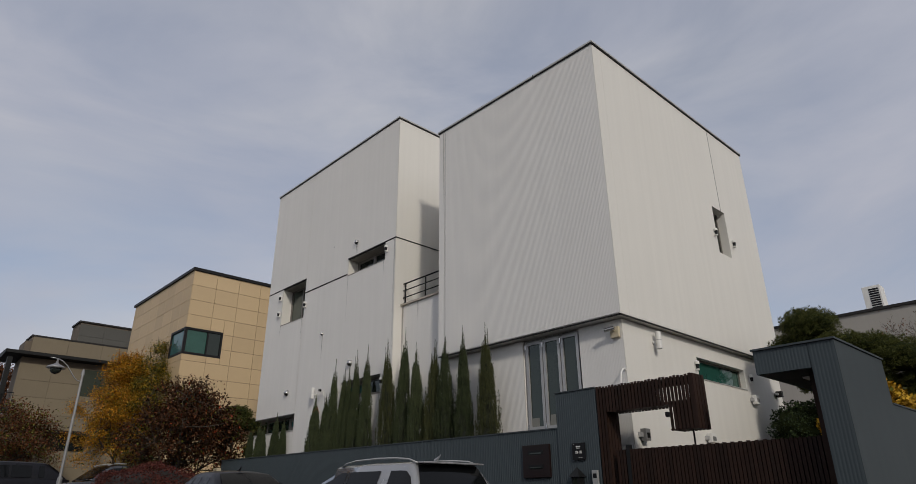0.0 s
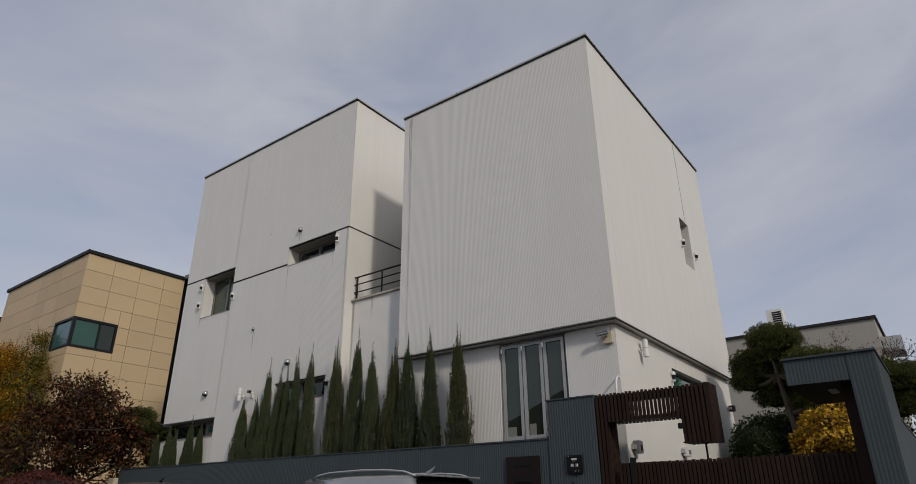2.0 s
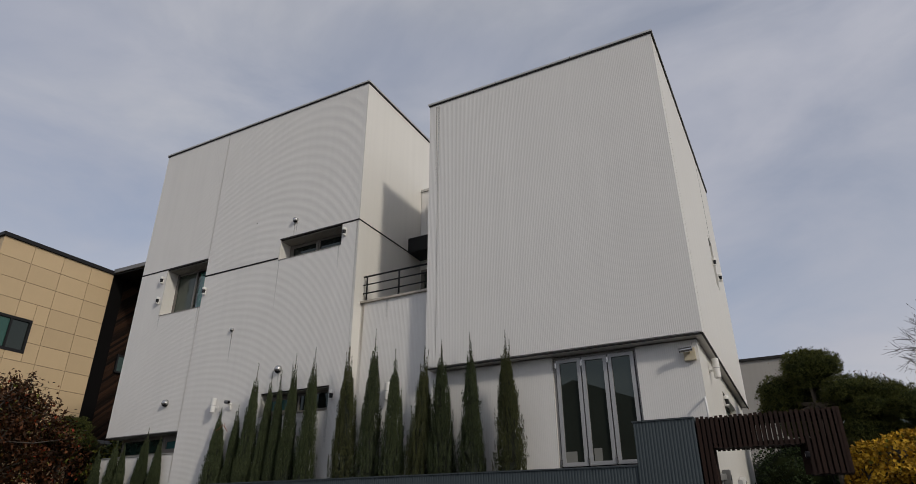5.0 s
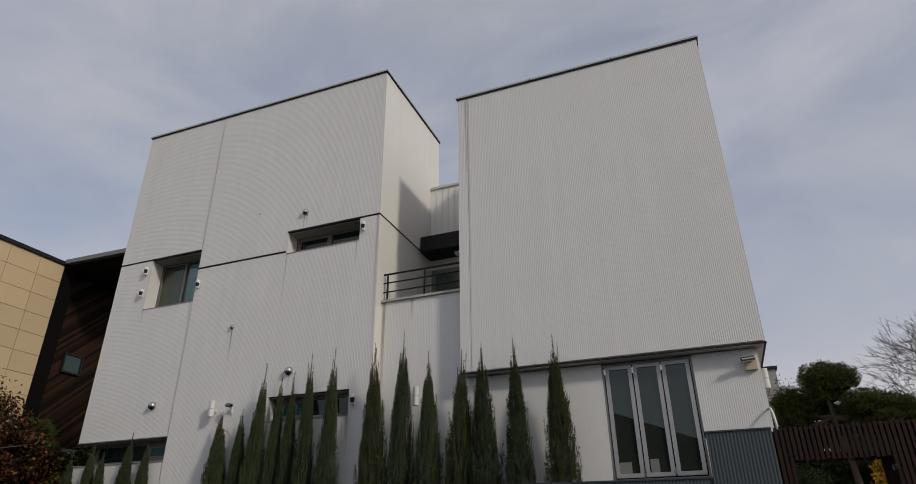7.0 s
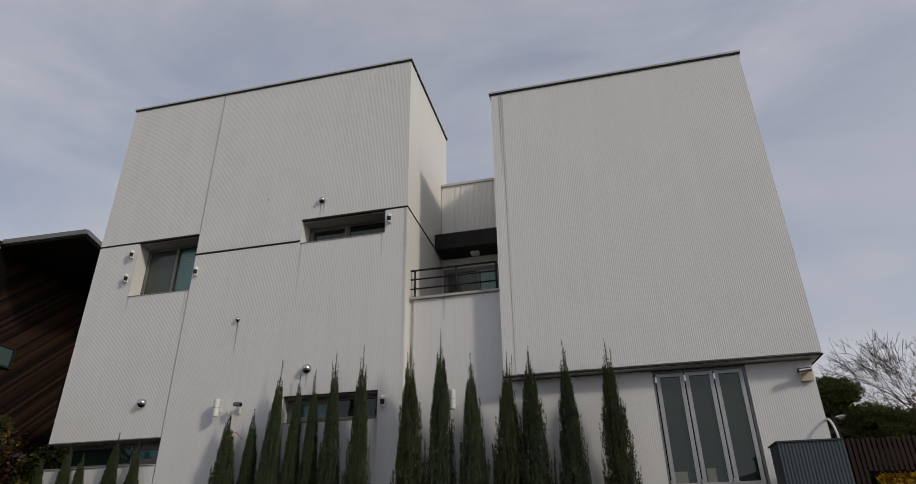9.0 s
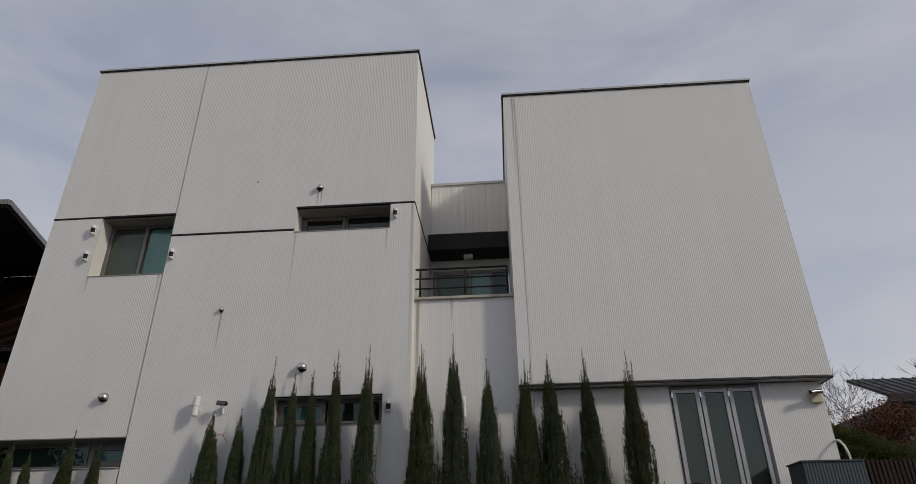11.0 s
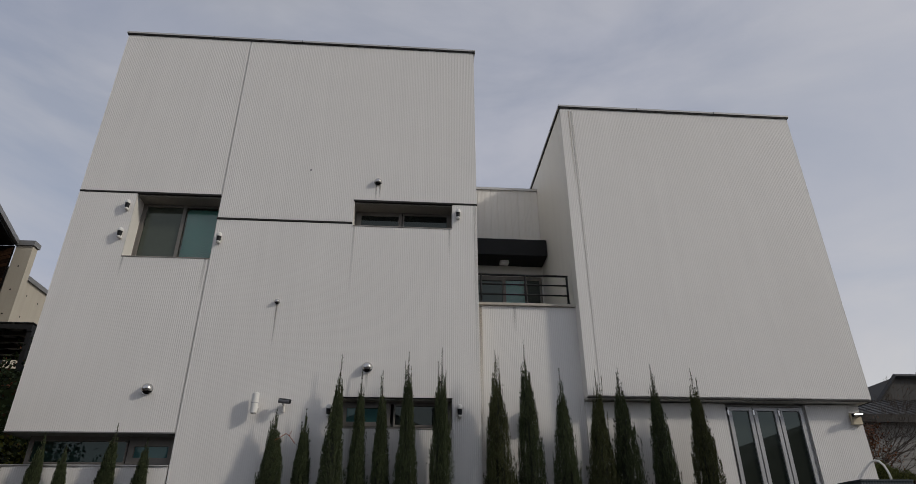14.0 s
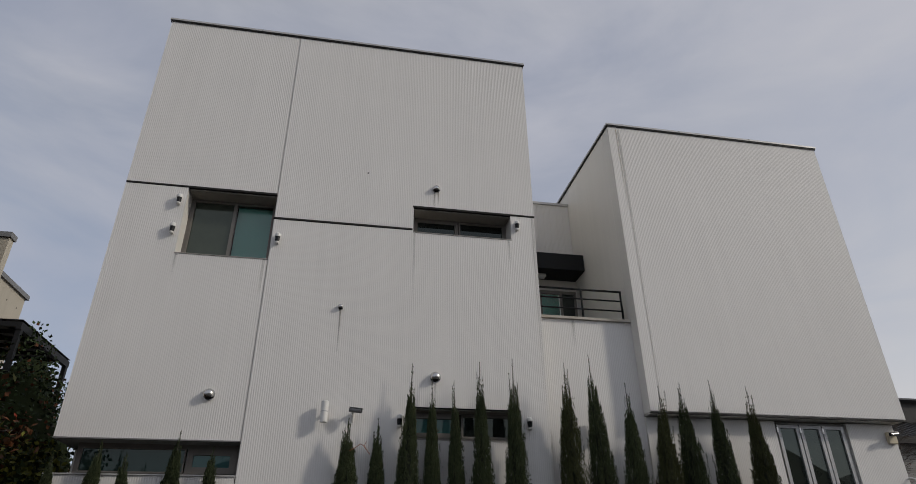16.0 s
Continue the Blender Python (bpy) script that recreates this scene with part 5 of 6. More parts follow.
def tile_wall(parent, face, at, a0, a1, z0, z1, w, h, mat, skip=(), depth=0.03, stagger=0.0):
    """Cladding tiles with open joints on a plane. face 'x': the plane x = at, drawn along y; face 'y': the plane y = at, drawn along x. Both face the negative way."""
    cache = {}
    j, z = 0, z1
    while z > z0 + 0.05:
        zb = max(z0, z - h)
        a = a0 - (stagger * w if j % 2 else 0)
        while a < a1 - 0.02:
            lo, hi = max(a0, a), min(a1, a + w)
            bits = [(lo, hi, zb, z)]
            for s in skip:
                cut = []
                for b0, b1, c0, c1 in bits:
                    if b0 >= s[1] or b1 <= s[0] or c0 >= s[3] or c1 <= s[2]:
                        cut.append((b0, b1, c0, c1))
                        continue
                    cut += [(b0, s[0], c0, c1), (s[1], b1, c0, c1), (max(b0, s[0]), min(b1, s[1]), c0, s[2]), (max(b0, s[0]), min(b1, s[1]), s[3], c1)]
                bits = [q for q in cut if q[1] - q[0] > 0.03 and q[3] - q[2] > 0.03]
            for b0, b1, c0, c1 in bits:
                key = (round(b1 - b0, 3), round(c1 - c0, 3))
                if min(key) < 0.03:
                    continue
                if key not in cache:
                    d = (key[0] / 2 - 0.008, key[1] / 2 - 0.008)
                    bm = boxes((-depth, 0, -d[0], d[0], -d[1], d[1])) if face == "x" else boxes((-d[0], d[0], -depth, 0, -d[1], d[1]))
                    cache[key] = mesh_of(bm, mat, Vector((0, 0, 0)))
                ob = new("tile", cache[key])
                c = Vector((at, (b0 + b1) / 2, (c0 + c1) / 2)) if face == "x" else Vector(((b0 + b1) / 2, at, (c0 + c1) / 2))
                ob.parent = parent
                ob.location = c - base_of(parent)
            a += w
        z -= h
        j += 1


NX, NY, NT = 10.15, 29.35, 12.14
nb = thing("neighbour_house", (NX, NY, 1.4), "sand-coloured tiled house with a dark corner window", "house")
part("wall", boxes((NX + 0.03, 14.6, NY + 0.03, 37.9, 0.5, 7.95), (NX + 0.03, 14.6, NY + 0.03, 37.9, 9.2, NT - 0.08), (NX + 0.03, 14.6, 31.1, 37.9, 7.95, 9.2), (11.95, 14.6, NY + 0.03, 31.1, 7.95, 9.2)), GROUT, nb)
th = 0.725
tile_wall(nb, "y", NY + 0.03, NX, 14.6, 1.0, NT - 0.14, 1.15, th, SAND, [(NX, 11.95, 7.95, 9.2)])
tile_wall(nb, "x", NX + 0.03, NY, 37.9, 1.0, NT - 0.14, 1.15, th, SAND, [(NY, 31.1, 7.95, 9.2)])
part("roof_cap", boxes((NX - 0.08, 14.7, NY - 0.08, NY + 0.25, NT - 0.14, NT)), DARK_FRAME, nb, "dark metal roof edge")
part("roof_cap", boxes((NX - 0.08, NX + 0.25, NY + 0.25, 38.0, NT - 0.14, NT)), DARK_FRAME, nb, "dark metal roof edge")
part("roof", boxes((NX + 0.25, 14.6, NY + 0.25, 37.9, NT - 0.15, NT - 0.05)), ROOF_DARK, nb)
cw = part("corner_window", boxes((NX - 0.02, 11.95, NY - 0.02, NY + 0.1, 7.95, 8.05)), DARK_FRAME, nb, "dark framed corner window with green glass")
for row in ((NX - 0.02, 11.95, NY - 0.02, NY + 0.1, 9.1, 9.2), (11.87, 11.95, NY - 0.02, NY + 0.1, 8.05, 9.1), (NX - 0.02, NX + 0.1, NY - 0.02, NY + 0.1, 8.05, 9.1), (11.2, 11.27, NY - 0.01, NY + 0.1, 8.05, 9.1), (NX - 0.02, NX + 0.1, NY + 0.1, 31.1, 7.95, 8.05), (NX - 0.02, NX + 0.1, NY + 0.1, 31.1, 9.1, 9.2), (NX - 0.02, NX + 0.1, 31.0, 31.1, 8.05, 9.1)):
    part("frame_bar", boxes(row), DARK_FRAME, cw)
part("pane", boxes((NX + 0.1, 11.2, NY + 0.04, NY + 0.05, 8.05, 9.1)), GLASS_GREEN, cw)
part("pane", boxes((11.27, 11.87, NY + 0.04, NY + 0.05, 8.05, 9.1)), GLASS_DARK, cw)
part("pane", boxes((NX + 0.04, NX + 0.05, NY + 0.1, 31.0, 8.05, 9.1)), GLASS_TEAL, cw)

# its covered recess with slanting boards
rec = thing("timber_recess", (14.7, 29.5, 1.4), "dark covered recess lined with slanting brown boards", "house")
bm = bmesh.new()
low_pts = [(14.6, 29.3), (14.72, 25.95), (19.6, 27.35), (19.6, 34.0), (14.6, 34.0)]
vs = [bm.verts.new((a, b, z)) for z in (NT - 0.16, NT + 0.02) for a, b in low_pts]
n5 = len(low_pts)
bm.faces.new(vs[:n5][::-1])
bm.faces.new(vs[n5:])
for k in range(n5):
    bm.faces.new((vs[k], vs[(k + 1) % n5], vs[n5 + (k + 1) % n5], vs[n5 + k]))
bmesh.ops.recalc_face_normals(bm, faces=bm.faces[:])
part("roof_slab", bm, BLACK_STEEL, rec, "thin black roof slab")
bm = bmesh.new()
edge = [Vector((14.58, 29.3, NT)), Vector((14.68, 25.9, NT)), Vector((19.65, 27.3, NT))]
for p, q in zip(edge, edge[1:]):
    d = (q - p).normalized()
    s = Vector((d.y, -d.x, 0)) * 0.05
    c = [p - s, p + s, q + s, q - s]
    lo = [bm.verts.new(v + Vector((0, 0, -0.09))) for v in c]
    hi = [bm.verts.new(v + Vector((0, 0, 0.08))) for v in c]
    bm.faces.new(lo[::-1]), bm.faces.new(hi)
    for k in range(4):
        bm.faces.new((lo[k], lo[(k + 1) % 4], hi[(k + 1) % 4], hi[k]))
bmesh.ops.recalc_face_normals(bm, faces=bm.faces[:])
part("roof_edge", bm, SOFFIT, rec, "grey metal roof edge")
# these walls are coloured black for the shadow under the roof slab
part("wall", boxes((14.6, 15.2, 29.4, 29.7, 0.5, NT - 0.16)), RECESS_SHADE, rec, "side wall coloured black as deep shade")
part("wall", boxes((15.2, 19.6, 29.72, 30.0, 0.5, NT - 0.16)), RECESS_SHADE, rec)
rng = np.random.default_rng(3)
k = -4.0
while k < 9.8:
    # boards run up to the right at about thirty degrees, clipped to the wall
    a0, z0 = 15.2, 2.0 + k * 1.0
    slope = 0.95
    x_in = max(15.2, 15.2 + (2.0 - z0) / slope) if z0 < 2.0 else 15.2
    x_out = min(19.6, 15.2 + (NT - 0.3 - z0) / slope)
    if x_out > x_in + 0.1:
        bm = bmesh.new()
        lift = 0.012 + 0.02 * rng.random()
        w = 0.125
        for (xa, xb) in ((x_in, x_out),):
            pts = [(xa, z0 + (xa - 15.2) * slope), (xb, z0 + (xb - 15.2) * slope)]
            q = [(pts[0][0], pts[0][1]), (pts[1][0], pts[1][1]), (pts[1][0], pts[1][1] + w), (pts[0][0], pts[0][1] + w)]
            f = [bm.verts.new((a, 29.72 - lift, b)) for a, b in q]
            g = [bm.verts.new((a, 29.722, b)) for a, b in q]
            bm.faces.new(f)
            for e in range(4):
                bm.faces.new((f[e], f[(e + 1) % 4], g[(e + 1) % 4], g[e]))
            bmesh.ops.recalc_face_normals(bm, faces=bm.faces[:])
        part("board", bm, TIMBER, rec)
    k += 0.142
for x0, x1, z0, z1 in ((15.76, 16.6, 8.1, 8.86), (19.0, 19.35, 7.3, 8.5)):
    rw = part("window", boxes((x0, x1, 29.6, 29.72, z0, z0 + 0.07), (x0, x1, 29.6, 29.72, z1 - 0.07, z1), (x0, x0 + 0.07, 29.6, 29.72, z0 + 0.07, z1 - 0.07), (x1 - 0.07, x1, 29.6, 29.72, z0 + 0.07, z1 - 0.07)), DARK_FRAME, rec, "small dark framed window")
    part("pane", boxes((x0 + 0.07, x1 - 0.07, 29.64, 29.65, z0 + 0.07, z1 - 0.07)), GLASS_DIM, rw)
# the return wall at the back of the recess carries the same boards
part("wall", boxes((19.6, 19.655, 27.33, 29.715, 0.5, NT - 0.165)), RECESS_SHADE, rec)
k = 0.0
while k < 11.0:
    z0, slope = 0.6 + k, 0.35
    s1 = min(2.36, (NT - 0.3 - z0) / slope)
    if s1 > 0.15:
        bm = bmesh.new()
        lift = 0.012 + 0.02 * rng.random()
        q = [(0.02, z0), (s1, z0 + s1 * slope), (s1, z0 + s1 * slope + 0.125), (0.02, z0 + 0.125)]
        f = [bm.verts.new((19.6 - lift, 29.715 - a, b)) for a, b in q]
        g = [bm.verts.new((19.602, 29.715 - a, b)) for a, b in q]
        bm.faces.new(f)
        for e in range(4):
            bm.faces.new((f[e], f[(e + 1) % 4], g[(e + 1) % 4], g[e]))
        bmesh.ops.recalc_face_normals(bm, faces=bm.faces[:])
        part("board", bm, TIMBER, rec)
    k += 0.142
part("porch_roof", boxes((13.2, 16.5, 27.8, 29.4, 5.0, 5.12)), SOFFIT, rec, "thin grey porch roof")

conc = thing("concrete_wing", (19.6, 27.2, 1.4), "fair-faced concrete wing with tie holes", "house")
part("fin_wall", boxes((19.66, 19.95, 26.75, 27.3, 0.5, NT - 0.12)), CONCRETE, conc)
part("fin_cap", boxes((19.6, 20.0, 26.7, 27.35, NT - 0.12, NT + 0.06)), SOFFIT, conc)
part("wall", boxes((19.95, 22.95, 27.3, 27.6, 0.5, 11.2)), CONCRETE, conc)
part("wall_cap", boxes((19.95, 23.05, 27.22, 27.66, 11.2, 11.36)), SOFFIT, conc)
for i in range(4):
    for j in range(5):
        bm = bmesh.new()
        tube(bm, [(20.3 + i * 0.75, 27.31, 7.6 + j * 0.78), (20.3 + i * 0.75, 27.296, 7.6 + j * 0.78)], 0.03, 8)
        part("tie_hole", bm, DARK_TRIM, conc)
for j in range(6):
    bm = bmesh.new()
    tube(bm, [(19.67, 27.02, 7.0 + j * 0.85), (19.655, 27.02, 7.0 + j * 0.85)], 0.03, 8)
    part("tie_hole", bm, DARK_TRIM, conc)

perg = thing("pergola", (17.2, 25.5, 1.5), "dark steel pergola roof between the houses", "pergola")
PZ = 8.08
part("frame_beam", boxes((16.4, 19.8, 24.0, 24.12, PZ - 0.18, PZ)), BLACK_STEEL, perg)
part("frame_beam", boxes((16.4, 19.8, 26.6, 26.7, PZ - 0.18, PZ)), BLACK_STEEL, perg)
for i in range(6):
    part("rafter", boxes((16.4 + i * 0.605, 16.47 + i * 0.605, 24.12, 26.6, PZ - 0.12, PZ)), BLACK_STEEL, perg)
for i in range(4):
    part("purlin", boxes((16.4, 19.8, 24.5 + i * 0.5, 24.56 + i * 0.5, PZ + 0.002, PZ + 0.05)), BLACK_STEEL, perg)
part("roof_sheet", boxes((16.4, 19.8, 24.0, 26.7, PZ + 0.052, PZ + 0.065)), ROOF_DARK, perg)
for a, b in ((16.5, 24.06), (19.7, 24.06), (16.5, 26.65), (19.7, 26.65)):
    part("post", boxes((a - 0.06, a + 0.06, b - 0.06, b + 0.06, 1.0, PZ - 0.18)), BLACK_STEEL, perg)

# tan house up the street
FO = Vector((0.3, 0, -0.15))
far = thing("tan_house", (6.3, 44, 2.0), "brown-grey tiled house with a dark overhanging eave", "house")
part("wall", boxes((5.87, 14, 44.03, 45.8, 1.0, 10.7)), GROUT, far)
tile_wall(far, "y", 44.03, 5.85, 14, 2.0, 9.4, 1.7, 0.95, TAN, [(9.3, 11.0, 7.8, 9.4), (7.8, 10.2, 4.6, 5.7)])
tile_wall(far, "y", 44.0, 6.2, 14, 10.1, 11.0, 1.9, 0.9, TAN, [])
part("parapet", boxes((6.15, 14, 44.0, 45.8, 10.05, 11.0)), GROUT, far)
part("parapet_cap", boxes((6.1, 14, 43.95, 45.8, 11.0, 11.1)), DARK_TRIM, far)
bm = boxes((4.95, 14, 43.4, 45.8, 9.6, 10.0))
for v in bm.verts:
    if v.co.z < 9.8 and v.co.y < 43.5:
        v.co.z += 0.22
part("eave", bm, BLACK_STEEL, far, "black overhanging eave")
part("window", boxes((9.3, 11.0, 43.98, 44.03, 7.8, 9.4)), GLASS_BROWN, far, "large dim window")
part("window_hood", boxes((7.8, 10.2, 43.5, 44.03, 5.55, 5.7)), BLACK_STEEL, far)
part("window", boxes((7.9, 10.1, 43.98, 44.03, 4.6, 5.5)), GLASS_DARK, far)
bal = part("balcony_rail", boxes((5.05, 5.85, 43.4, 43.44, 7.55, 7.6), (5.05, 5.85, 43.4, 43.44, 6.7, 6.75)), BLACK_STEEL, far)
for i in range(6):
    part("baluster", boxes((5.07 + i * 0.15, 5.09 + i * 0.15, 43.4, 43.43, 6.75, 7.55)), BLACK_STEEL, bal)
part("balcony_slab", boxes((4.95, 5.95, 43.3, 44.1, 6.5, 6.68)), BLACK_STEEL, far)
part("end_post", boxes((5.15, 5.4, 43.6, 43.9, 6.68, 9.6)), BLACK_STEEL, far)
part("upper_block", boxes((9.1, 15, 47, 49, 11, 13.0)), GROUT, far)
tile_wall(far, "y", 47.0, 9.1, 15, 11.1, 12.9, 1.5, 0.8, GREY_TILE)
part("upper_cap", boxes((9.0, 15, 46.9, 49, 13.0, 13.1)), DARK_TRIM, far)
far.location += FO

# pale house behind the garden
ph = thing("pale_house", (35, 5, 0.5), "pale grey rendered flat-roofed house behind the garden", "house")
part("wall", boxes((35, 45, 3.25, 16, 0.2, 10.03)), PALE_WALL, ph)
part("roof_edge", boxes((34.9, 45, 3.15, 16, 10.03, 10.16)), DARK_TRIM, ph, "dark roof edge")
part("side_duct", boxes((36, 38, 2.4, 3.2, 8.6, 9.3)), ALU, ph, "ribbed metal duct")
pw = part("window", boxes((34.96, 35.0, 6.2, 8.2, 3.4, 4.6)), DARK_FRAME, ph)
for i in range(3):
    part("pane", boxes((34.94, 34.965, 6.28 + i * 0.63, 6.82 + i * 0.63, 3.5, 4.5)), GLASS_DARK, pw)
part("canopy", boxes((34.0, 35.0, 5.9, 8.6, 4.75, 4.9)), DARK_TRIM, ph)
ac = thing("air_conditioner", (36.2, 7.6, 10.16), "white outdoor air conditioner unit on the roof", "air conditioner")
part("case", boxes((35.6, 36.4, 7.2, 8.0, 10.16, 11.45), bevel=0.02), PLASTIC_WHITE, ac)
for i in range(9):
    part("grille_slot", boxes((35.585, 35.6, 7.28, 7.72, 10.3 + i * 0.115, 10.38 + i * 0.115)), PLASTIC_BLACK, ac)

# brick house
bh = thing("brick_house", (26, -9, 0.2), "pale grey brick house with dark standing seam roofs", "house")
part("wall", boxes((26.05, 36, -18, -4.6, 0, 7.8)), MORTAR, bh)
rngb = np.random.default_rng(9)
verts, faces = [], []
z, j = 3.4, 0
while z < 7.75:
    yb = -14.0 + (0.2 if j % 2 else 0)
    while yb < -4.7:
        o = 0.008 * rngb.random()
        x0 = 26.03 - o
        i0 = len(verts)
        verts += [(x0, yb, z), (x0, yb + 0.385, z), (x0, yb + 0.385, z + 0.085), (x0, yb, z + 0.085), (26.06, yb, z), (26.06, yb + 0.385, z), (26.06, yb + 0.385, z + 0.085), (26.06, yb, z + 0.085)]
        faces += [(i0, i0 + 3, i0 + 2, i0 + 1), (i0, i0 + 1, i0 + 5, i0 + 4), (i0 + 1, i0 + 2, i0 + 6, i0 + 5), (i0 + 2, i0 + 3, i0 + 7, i0 + 6), (i0 + 3, i0, i0 + 4, i0 + 7)]
        yb += 0.4
    z += 0.1
    j += 1
me = bpy.data.meshes.new("mesh")
me.from_pydata([(a - 26, b + 9, c - 0.2) for a, b, c in verts], [], faces)
me.materials.append(BRICK)
br = new("bricks", me)
br.parent = bh
tagged(br, kind="stuff")
bm = bmesh.new()
quad = [(25.6, -18, 7.8), (25.6, -4.3, 7.8), (28.5, -4.3, 9.15), (28.5, -18, 9.15)]
lo = [bm.verts.new(p) for p in quad]
hi = [bm.verts.new((a, b, c + 0.14)) for a, b, c in quad]
bm.faces.new(lo[::-1]), bm.faces.new(hi)
for k in range(4):
    bm.faces.new((lo[k], lo[(k + 1) % 4], hi[(k + 1) % 4], hi[k]))
part("roof", bm, ROOF_DARK, bh, "dark standing seam metal roof")
for i in range(32):
    yb = -17.9 + i * 0.43
    bm = bmesh.new()
    tube(bm, [(25.6, yb, 7.96), (28.5, yb, 9.31)], 0.025, 4)
    part("seam", bm, ROOF_DARK, bh)
part("eave_board", boxes((25.5, 25.62, -18, -4.25, 7.62, 7.95)), DARK_TRIM, bh)
bm = bmesh.new()
gable = [(-18, 8.9), (-9.2, 8.9), (-10.4, 10.4), (-18, 10.4)]
f = [bm.verts.new((28.5, b, c)) for b, c in gable]
g = [bm.verts.new((36, b, c)) for b, c in gable]
bm.faces.new(f), bm.faces.new(g[::-1])
for k in range(4):
    bm.faces.new((f[k], g[k], g[(k + 1) % 4], f[(k + 1) % 4]))
bmesh.ops.recalc_face_normals(bm, faces=bm.faces[:])
part("gable", bm, DARK_BRICK, bh)
bm = bmesh.new()
tube(bm, [(28.35, -9.0, 9.0), (28.35, -10.4, 10.45), (28.35, -18, 10.45)], 0.12, 4)
part("verge", bm, ROOF_DARK, bh)
part("window", boxes((26.0, 26.06, -8.6, -6.9, 4.2, 5.2)), GLASS_DARK, bh, "dark window")

# houses across the street behind the camera, seen only as dim mirrors in the glass
# the shade on their street fronts is put into this darkened wall colour
OPP_WALL = material("shaded_brown_brick", (0.13, 0.11, 0.09), 0.8, vary=0.15, scale=2, grain=30)
for y0, y1, zt, rise in ((7.2, 23.6, 6.3, 3.4), (-14, -3.6, 6.2, 3.0), (-32, -17, 7.2, 2.4), (-2.5, 6.0, 4.4, 1.2)):
    o = thing("opposite_house", (-16, y0, 0.0), "plain brown brick house across the street", "house")
    part("wall", boxes((-23, -14, y0, y1, -1, zt)), OPP_WALL, o)
    bm = bmesh.new()
    ym = (y0 + y1) / 2
    for p in ((-23.4, y0 - 0.4, zt), (-13.6, y0 - 0.4, zt), (-13.6, y1 + 0.4, zt), (-23.4, y1 + 0.4, zt), (-23.4, ym, zt + rise), (-13.6, ym, zt + rise)):
        bm.verts.new(p)
    bm.verts.ensure_lookup_table()
    for q in ((0, 1, 5, 4), (3, 4, 5, 2), (0, 4, 3), (1, 2, 5), (0, 3, 2, 1)):
        bm.faces.new([bm.verts[k] for k in q])
    bmesh.ops.recalc_face_normals(bm, faces=bm.faces[:])
    part("roof", bm, ROOF_DARK, o)


# ---- cars ----
def paint(name, c):
    m = material(name, c, 0.25, 0.3, vary=0.05, coat=1.0)
    return m


SILVER = paint("silver_car_paint", (0.27, 0.275, 0.285))
NIGHT = material("black_car_paint", (0.006, 0.006, 0.009), 0.3, vary=0.05, spec=0.3)
DARK_CAR = paint("dark_grey_car_paint", (0.03, 0.031, 0.035))
CAR_GLASS = material("tinted_car_glass", (0.004, 0.0045, 0.005), 0.06, spec=0.22)
RUBBER = material("tyre_rubber", (0.02, 0.02, 0.02), 0.8)
LENS_RED = material("red_lamp_lens", (0.25, 0.01, 0.01), 0.15)
LENS_CLEAR = material("clear_lamp_lens", (0.5, 0.5, 0.5), 0.1)


